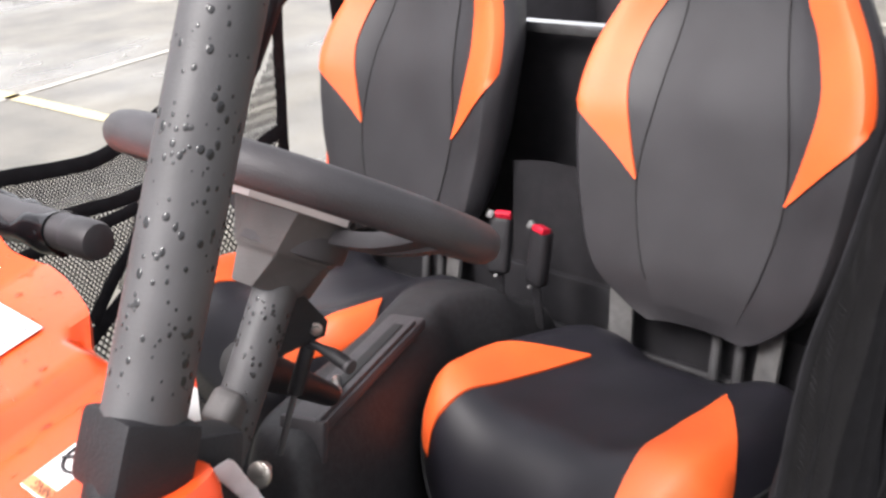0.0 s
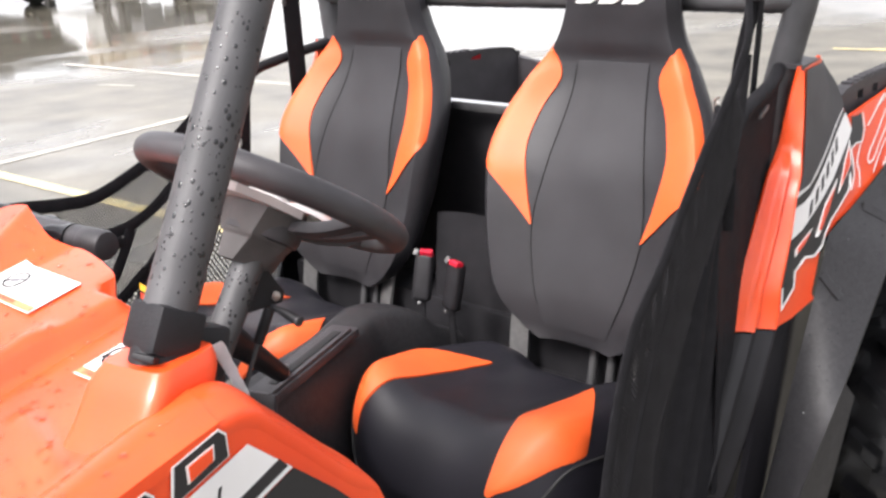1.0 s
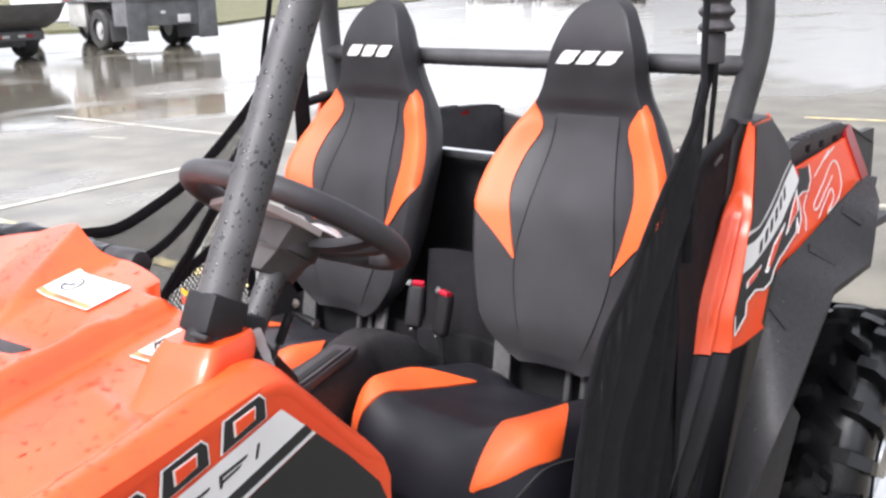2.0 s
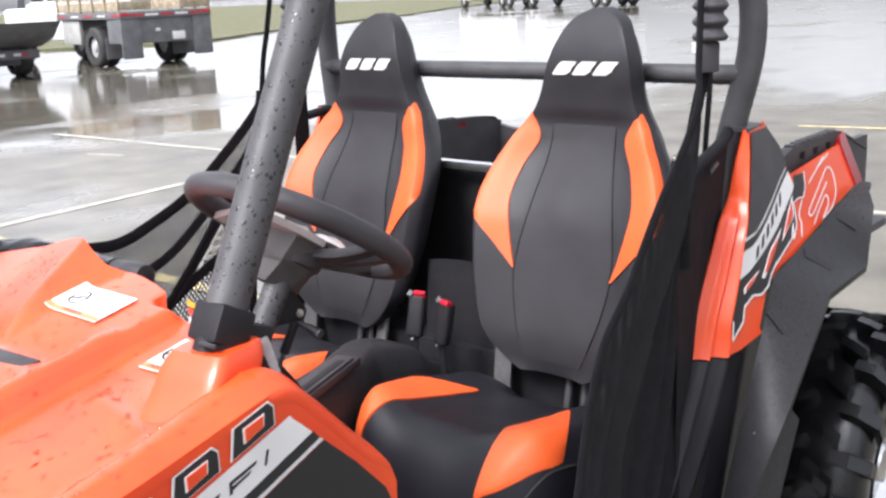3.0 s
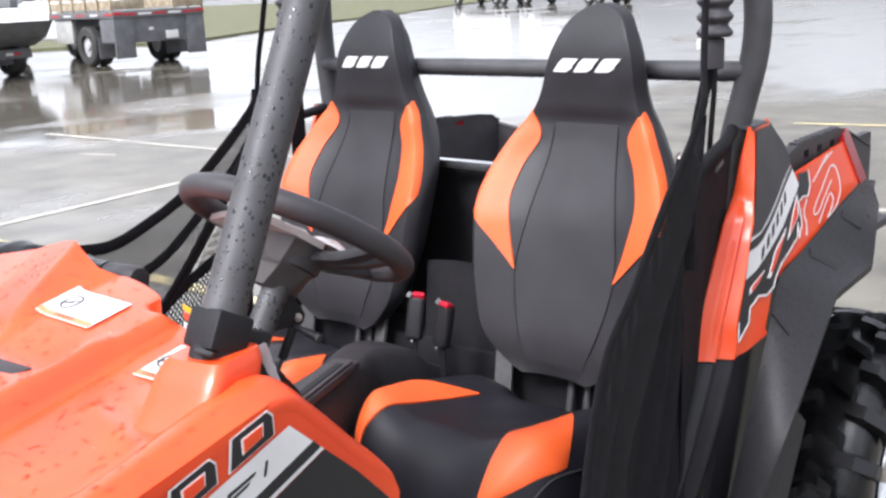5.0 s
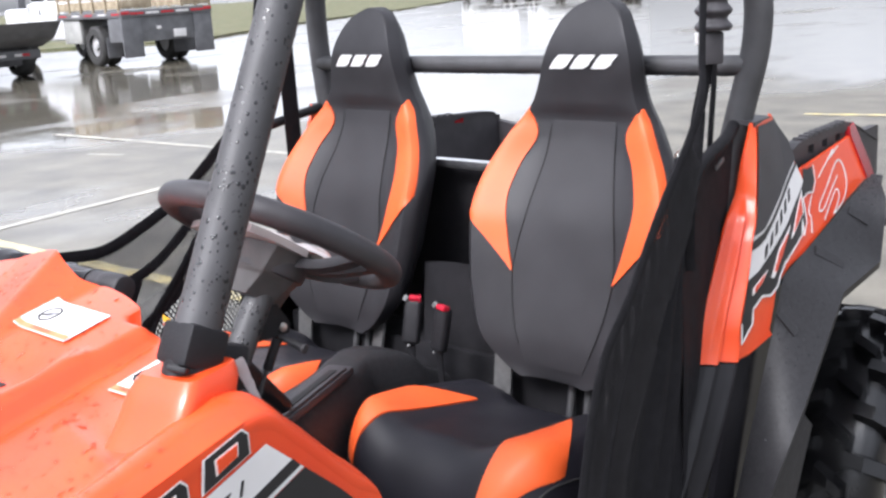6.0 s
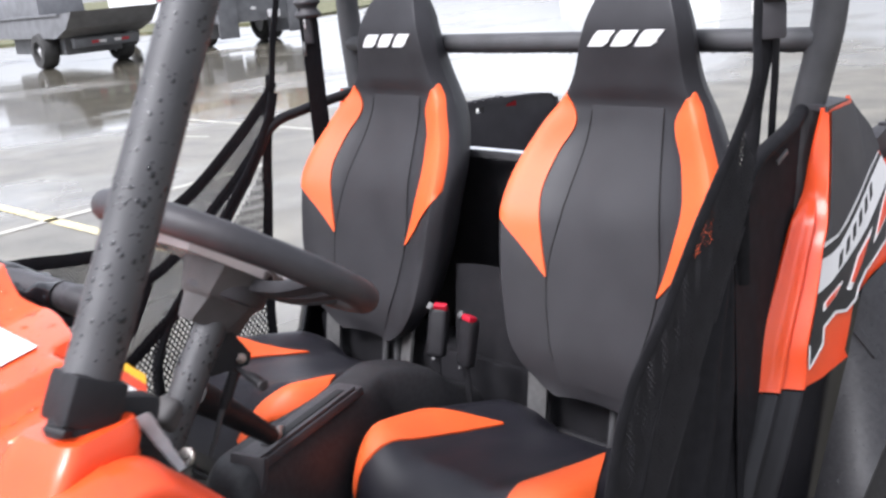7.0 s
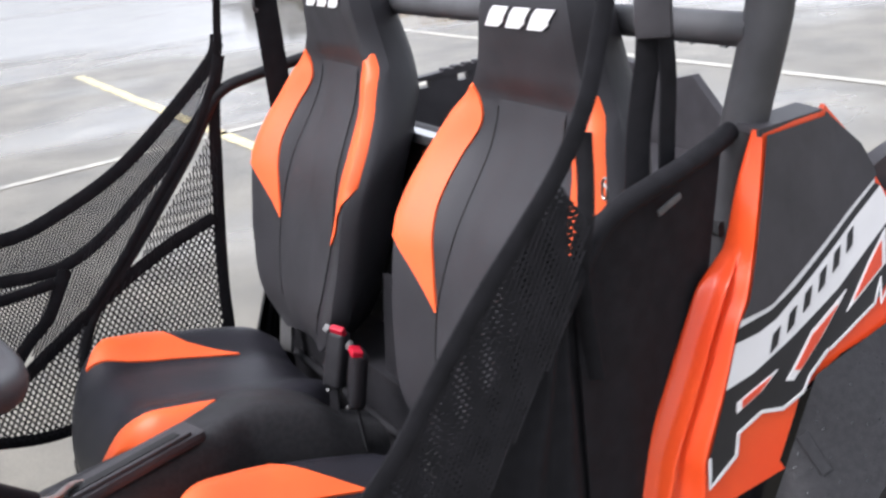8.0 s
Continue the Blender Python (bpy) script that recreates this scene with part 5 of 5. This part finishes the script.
dnet = part("side_net", slab(drape, 60, 30, (-0.002, 0, 0)), M_web, utv, "black net hanging folded at the driver's opening")
upper = [(NET_EDGE(z), z) for z in (1.24, 1.19, 1.14, 1.09, 1.04, 0.97, 0.90, 0.78, 0.62, 0.50)] + [(-0.38, 0.50), (-0.36, 0.80), (-0.25, 0.99), (-0.17, 1.10), (-0.135, 1.19)]
part("net_mesh", netting(upper, 0.556, 0.0052, 0.0015, 0.004), M_net, dnet, "dense black mesh", False)
part("net_mesh", netting(upper, 0.552, 0.0060, 0.0014, 0.006, 50), M_net, dnet, "second layer of dense black mesh", False)
part("net_strap", sweep(smooth_curve([(0.519, -0.045, 1.56), (0.523, -0.062, 1.43), (0.540, -0.100, 1.345)] + [(0.558, NET_EDGE(z), z) for z in (1.29, 1.235, 1.145, 1.046, 0.96, 0.78, 0.60)], 6), 0, flat=((1, -0.2, 0), 0.0085, 0.0012)), M_web, dnet)
part("net_strap", sweep(smooth_curve([(0.555, -0.135, 1.27), (0.548, -0.132, 1.20), (0.540, -0.136, 1.13), (0.530, -0.118, 1.02)], 8), 0, flat=((0.75, -1, 0), 0.008, 0.0015)), M_web, dnet, "black edge strap")
# a metal clip and a bracket where the net is fastened to the hip bar
def apron(u, v):
    y = lerp(-0.135, 0.062 - 0.10 * (1 - v), u)
    top = table([-0.14, -0.105, 0.03, 0.07], [1.150, 1.180, 1.202, 1.210])(y)
    return Vector((0.527 - 0.010 * u + 0.003 * math.sin(u * 15 + v * 3) * (1 - v), y, lerp(0.60, top, v)))


part("net_apron", slab(apron, 30, 24, (-0.002, 0, 0)), M_web, dnet, "black cloth of the net below the hip bar")
clip = part("net_clip", sweep([Vector((0.474 + 0.004 * math.cos(a), -0.052, 1.180 + 0.008 * math.sin(a))) for a in [2 * math.pi * k / 18 for k in range(18)]], 0.0014, 8, closed=True), M_steel, dnet, "bright metal net clip")
part("clip_gate", sweep([(0.470, -0.052, 1.188), (0.480, -0.055, 1.196)], 0.0016, 8), M_steel, clip)
part("hip_bracket", box((0.003, 0.032, 0.007), (0.5325, -0.022, 1.172), (20, 0, 3), 0.0012), M_bracket, utv, "bare grey bracket under the hip bar")


# ---- rain beads ----
def beads(places, name, parent, label, mat=M_water, tall=1.0):
    """places: point, normal, radius, stretch vector."""
    verts, faces = [], []
    for p, nrm, r, pull in places:
        q = nrm.to_track_quat("Z", "Y").to_matrix()
        a = q @ Vector((1, 0, 0))
        b = q @ Vector((0, 1, 0))
        base = len(verts)
        for h, k in ((-0.1, 1.0), (0.28, 0.86), (0.46, 0.5)):
            for i in range(8):
                t = 2 * math.pi * i / 8
                d = (a * math.cos(t) + b * math.sin(t)) * r * k
                d = d + pull * d.dot(pull.normalized()) / r * 0.6 if pull.length > 0 else d
                verts.append(p + d + nrm * r * h * tall)
        verts.append(p + nrm * r * 0.52 * tall)
        for lv in range(2):
            for i in range(8):
                k = (i + 1) % 8
                faces.append((base + lv * 8 + i, base + lv * 8 + k, base + lv * 8 + 8 + k, base + lv * 8 + 8 + i))
        for i in range(8):
            faces.append((base + 16 + i, base + 16 + (i + 1) % 8, base + 24))
    me = bpy.data.meshes.new(name)
    me.from_pydata([tuple(v) for v in verts], [], faces)
    for poly in me.polygons:
        poly.use_smooth = True
    me.materials.append(mat)
    ob = new(name, me)
    ob.parent = parent
    return tagged(ob, label=label, kind="stuff")


rng = random.Random(5)
pl = []
axp = (A_TOP - A_LOW).normalized()
e1 = axp.cross(Vector((0, 0, 1))).normalized()
e2 = axp.cross(e1)
for k in range(1000):
    t = rng.uniform(0.09, 0.80)
    a = rng.uniform(0, 2 * math.pi)
    d = e1 * math.cos(a) + e2 * math.sin(a)
    r = rng.choice((0.0006, 0.0008, 0.0010, 0.0012, 0.0015, 0.0021)) * rng.uniform(0.8, 1.2)
    pl.append((A_LOW + axp * t + d * 0.0225, d, r, axp * r * rng.uniform(0.2, 0.9)))
beads(pl, "rain", utv, "rain beads on the black pillar", M_bead, 0.32)
pl = []
for k in range(1900):
    x, y = rng.uniform(-0.2, 0.52), rng.uniform(-1.45, -0.85)
    if y > hood_rear(x) - 0.006 or ((x - 0.44) ** 2 + (y + 1.0) ** 2) < 0.0045:
        continue
    g = Vector((-(hood_z(x + 0.002, y) - hood_z(x - 0.002, y)) / 0.004, -(hood_z(x, y + 0.002) - hood_z(x, y - 0.002)) / 0.004, 1)).normalized()
    r = 0.0009 + 0.0026 * rng.random() ** 2.2
    pl.append((Vector((x, y, hood_z(x, y))), g, r, Vector((rng.uniform(-1, 1), -1, 0)).normalized() * r * rng.uniform(0.0, 0.6)))
beads(pl, "rain", hood, "clear rain beads on the hood")
pl = []
for k in range(150):
    x = rng.uniform(-0.5, 0.5)
    r = rng.uniform(0.001, 0.0026)
    pl.append((Vector((x, 0.112 + rng.uniform(-0.006, 0.006), 1.2945)), Vector((0, 0, -1)), r, Vector((0, 0, 0))))
beads(pl, "rain", utv, "rain beads hanging under the crossbar")

pl = []
for k in range(260):
    v, u = rng.uniform(0.02, 0.98), rng.uniform(0.03, 0.85)
    p = along(I, v).lerp(along(O, v), u)
    r = 0.0007 + 0.0016 * rng.random() ** 2
    pl.append((p, Vector((0.45, -0.55, 0.70)), r, Vector((0, 0, 0))))
beads(pl, "rain", utv, "rain beads on the fender flare", M_bead, 0.28)

pl = []
for k in range(170):
    h, a = rng.uniform(0.09, 0.24), rng.uniform(0, 2 * math.pi)
    d = Vector((math.cos(a), 0, 0)) + WV * math.sin(a)
    r = rng.uniform(0.0008, 0.0019)
    pl.append((WC + axis * h + d * 0.0174, d, r, axis * r * rng.uniform(0.2, 0.8)))
beads(pl, "rain", utv, "rain beads on the steering column", M_bead, 0.32)

# ================= far things on the lot =================
M_tpaint = material("white_truck_paint", (0.72, 0.73, 0.74), 0.3, vary=0.06, scale=3, coat=0.4)
# dark steel, its base colour lifted to carry the haze over distance
M_tdark = material("hazed_dark_steel", (0.15, 0.152, 0.16), 0.5, vary=0.3, scale=4)
M_wood = material("stake_wood", (0.40, 0.34, 0.24), 0.7, scale=6, color2=(0.22, 0.17, 0.11), bump=0.4, bump_scale=60)
M_glass = material("dark_glass", (0.02, 0.025, 0.03), 0.06, vary=0.1, scale=4, rough_vary=0.02)
M_reflect_r = material("reflector_red", (0.5, 0.02, 0.03), 0.3)
M_locker = material("dirty_grey_paint", (0.42, 0.42, 0.40), 0.5, vary=0.4, scale=3)
# far tyres: black rubber with the same haze mixed into the colour
M_tyre = material("hazed_tyre", (0.055, 0.054, 0.053), 0.7, vary=0.3, scale=6, spec=0.3)
# flat pale grey in place of the bright reflections in chrome rims
M_rim = material("rim_reflect_tone", (0.55, 0.55, 0.55), 0.35, vary=0.3, scale=5)


def road_wheel(parent, x, y, r, w, sg):
    bm = bmesh.new()
    prof = [(r * 0.56, -w / 2), (r * 0.9, -w / 2), (r, -w * 0.32), (r, w * 0.32), (r * 0.9, w / 2), (r * 0.56, w / 2)]
    rings = []
    for rr, h in prof:
        rings.append([bm.verts.new((rr * math.cos(2 * math.pi * k / 28), h, rr * math.sin(2 * math.pi * k / 28))) for k in range(28)])
    for i in range(len(rings)):
        a, b = rings[i], rings[(i + 1) % len(rings)]
        for k in range(28):
            bm.faces.new((a[k], a[(k + 1) % 28], b[(k + 1) % 28], b[k]))
    t = part("wheel", bm, M_tyre, parent)
    t.location = (x, y, r)
    rim = drum(r * 0.57, w * 0.5, (0, -sg * w * 0.08, 0), (90, 0, 0), 24, 0.01)
    join(rim, drum(r * 0.2, w * 0.3, (0, sg * w * 0.22, 0), (90, 0, 0), 12, 0.01))
    part("rim", rim, M_rim, t)
    return t


truck = thing("stake_truck", "white pickup with a dark stake bed, parked on the wet lot", "truck", at=(-20.6, 13.25, 0))
truck.rotation_euler = (0, 0, radians(-5))
part("cab", box((2.35, 2.0, 1.0), (-3.98, 0, 1.10), bevel=0.12, seg=3), M_tpaint, truck, "white crew cab")
part("cab_roof", box((2.2, 1.8, 0.85), (-3.98, 0, 1.95), bevel=0.12, seg=3, taper=0.88), M_tpaint, truck)
for sg in (-1, 1):
    for wx in (-3.50, -4.50):
        part("side_window", box((0.80, 0.02, 0.50), (wx, sg * 0.885, 1.90), (sg * 5, 0, 0), 0.01), M_glass, truck)
    for wx in (-3.15, -4.25):
        part("door_handle", box((0.05, 0.03, 0.16), (wx, sg * 1.005, 1.36), bevel=0.01), M_tdark, truck)
    part("wing_mirror", box((0.12, 0.22, 0.28), (-4.95, sg * 1.18, 1.62), bevel=0.03), M_tdark, truck)
    part("door_seam", box((0.012, 0.01, 0.85), (-3.95, sg * 1.0, 1.12), bevel=0), M_tdark, truck)
part("rear_window", box((0.02, 1.3, 0.42), (-2.86, 0, 1.92), (0, 8, 0), 0.005), M_glass, truck)
part("engine_hood", box((1.7, 1.9, 0.72), (-5.95, 0, 1.12), bevel=0.14, seg=3), M_tpaint, truck)
part("bed_deck", box((3.4, 2.45, 0.16), (-1.08, 0, 1.22), bevel=0.02), M_tdark, truck, "dark steel bed deck")
part("bed_skirt", box((2.9, 1.5, 0.30), (-1.2, 0, 1.0), bevel=0.02), M_tdark, truck)
for sg in (-1, 1):
    for k in range(4):
        part("stake_board", box((3.3, 0.04, 0.20), (-1.10, sg * 1.18, 1.44 + 0.25 * k), bevel=0.01), M_wood, truck, "weathered wooden stake board")
    for k in range(6):
        part("stake_post", box((0.07, 0.05, 1.1), (-2.65 + 0.64 * k, sg * 1.215, 1.80), bevel=0.01), M_wood, truck)
    for k in range(4):
        part("stake_board", box((0.04, 0.80, 0.20), (0.58, sg * 0.78, 1.44 + 0.25 * k), bevel=0.01), M_wood, truck, "weathered wooden stake board")
    part("tail_lamp", box((0.03, 0.22, 0.07), (0.62, sg * 1.10, 1.24), bevel=0.01), M_reflect_r, truck, "red tail lamp")
for k in range(5):
    part("reflective_tape", box((0.01, 0.34, 0.05), (0.622, -0.80 + 0.40 * k, 1.22), bevel=0), M_white if k % 2 else M_reflect_r, truck)
    part("reflective_tape", box((0.4, 0.01, 0.04), (-2.4 + 0.7 * k, -1.232, 1.22), bevel=0), M_white if k % 2 else M_reflect_r, truck)
for sg in (-1, 1):
    part("side_locker", box((0.95, 0.12, 0.72), (-2.15, sg * 1.10, 0.90), bevel=0.03), M_locker, truck, "dirty pale grey locker under the bed")
    part("corner_skirt", box((0.06, 0.52, 0.98), (0.56, sg * 0.96, 0.70), bevel=0.02), M_tdark, truck, "dark skirt at the bed's corner")
    part("side_skirt", box((0.72, 0.06, 0.62), (0.22, sg * 1.16, 0.88), bevel=0.02), M_tdark, truck, "dark skirt behind the wheel")
part("rear_panel", box((0.08, 1.5, 0.62), (0.52, 0, 0.86), bevel=0.02), M_tdark, truck)
part("rear_plate", box((0.02, 0.34, 0.19), (0.575, 0.30, 0.70), bevel=0.004), M_white, truck, "blank pale plate")
part("bumper_lamp", box((0.03, 0.12, 0.07), (0.575, -0.25, 0.86), bevel=0.01), M_white, truck, "small pale lamp")
for sg in (-1, 1):
    part("mud_flap", box((0.03, 0.6, 0.5), (-0.30, sg * 0.9, 0.45), bevel=0.01), M_tdark, truck)
    for off in (0, 0.28):
        road_wheel(truck, -0.95, sg * (1.08 - off), 0.48, 0.25, sg)
    road_wheel(truck, -5.75, sg * 0.85, 0.46, 0.26, sg)

trailer = thing("equipment_trailer", "dark steel tilt trailer parked on the wet lot", "trailer", at=(-20.1, 9.06, 0))
trailer.rotation_euler = (0, 0, radians(-3))
bm = sheet_poly([(-6.5, 0.66), (-6.5, 1.08), (-0.4, 1.12), (0.85, 1.20), (0.45, 0.86), (-0.2, 0.66)], lambda p, q, d: Vector((p, -0.97 + d, q)), 1.94)
part("trailer_bed", bm, M_tdark, trailer, "dark steel trailer bed with a raised tail", False)
part("bed_rail", box((6.6, 0.06, 0.05), (-3.1, -0.99, 1.12), (0, -0.6, 0), 0.01), M_tdark, trailer)
part("rear_frame", box((0.15, 1.5, 0.2), (-0.15, 0.1, 0.52), bevel=0.02), M_tdark, trailer)
# dark block added under the deck: underframe and wheel shadows in one mass
part("axle_beam", box((3.2, 1.3, 0.42), (-2.2, 0, 0.48), bevel=0.03), M_tdark, trailer)
for y, mt in ((-0.28, M_reflect_r), (-0.11, M_white), (0.24, M_white), (0.41, M_reflect_r)):
    part("reflective_tape", box((0.01, 0.16, 0.06), (-0.07, y + 0.1, 0.52), bevel=0), mt, trailer)
for sg in (-1, 1):
    road_wheel(trailer, -1.2, sg * 0.88, 0.39, 0.36, sg)
part("deck_box", box((3.6, 1.1, 0.62), (-3.1, -0.30, 1.40), bevel=0.05, taper=0.92), M_tdark, trailer, "dark box on the deck")

# grass verge beyond the lot
poly = [(-29.4, 20.7), (-36.7, 32.5), (-43.5, 47.8), (-52, 62), (-90, 140), (-260, 140), (-200, -40), (-60, 0), (-38, 12)]
bm = sheet_poly(poly, lambda p, q, d: Vector((p, q, 0.0 + d)), 0.07)
verge = tagged(part("grass_verge", bm, M_grass, None, "strip of dull wet grass beyond the lot", False, "structure"), category="grass")

def van(at, yaw, length, label):
    e = thing("box_truck", label, "truck")
    part("box_body", box((length, 2.5, 2.5), (0, 0, 2.1), bevel=0.06), M_tpaint, e)
    part("frame_rail", box((length + 0.6, 1.0, 0.25), (-0.4, 0, 0.72), bevel=0.02), M_tdark, e)
    part("cab", box((1.9, 2.3, 2.2), (-length / 2 - 1.2, 0, 1.6), bevel=0.15, seg=3), M_tpaint, e)
    part("windscreen", box((0.03, 1.9, 0.7), (-length / 2 - 2.15, 0, 2.1), bevel=0.01), M_glass, e)
    for sg in (-1, 1):
        for wx in (-length / 2 - 1.2, length / 2 - 1.2, length / 2 - 2.3):
            road_wheel(e, wx, sg * 1.05, 0.5, 0.3, sg)
    e.matrix_basis = pose(at[0], at[1], 0, 0, 0, yaw)
    return e


van((-47.5, 63.5), -24, 7.5, "white box truck parked far across the lot")
van((-36.0, 57.5), -24, 9.0, "long white box truck parked far across the lot")
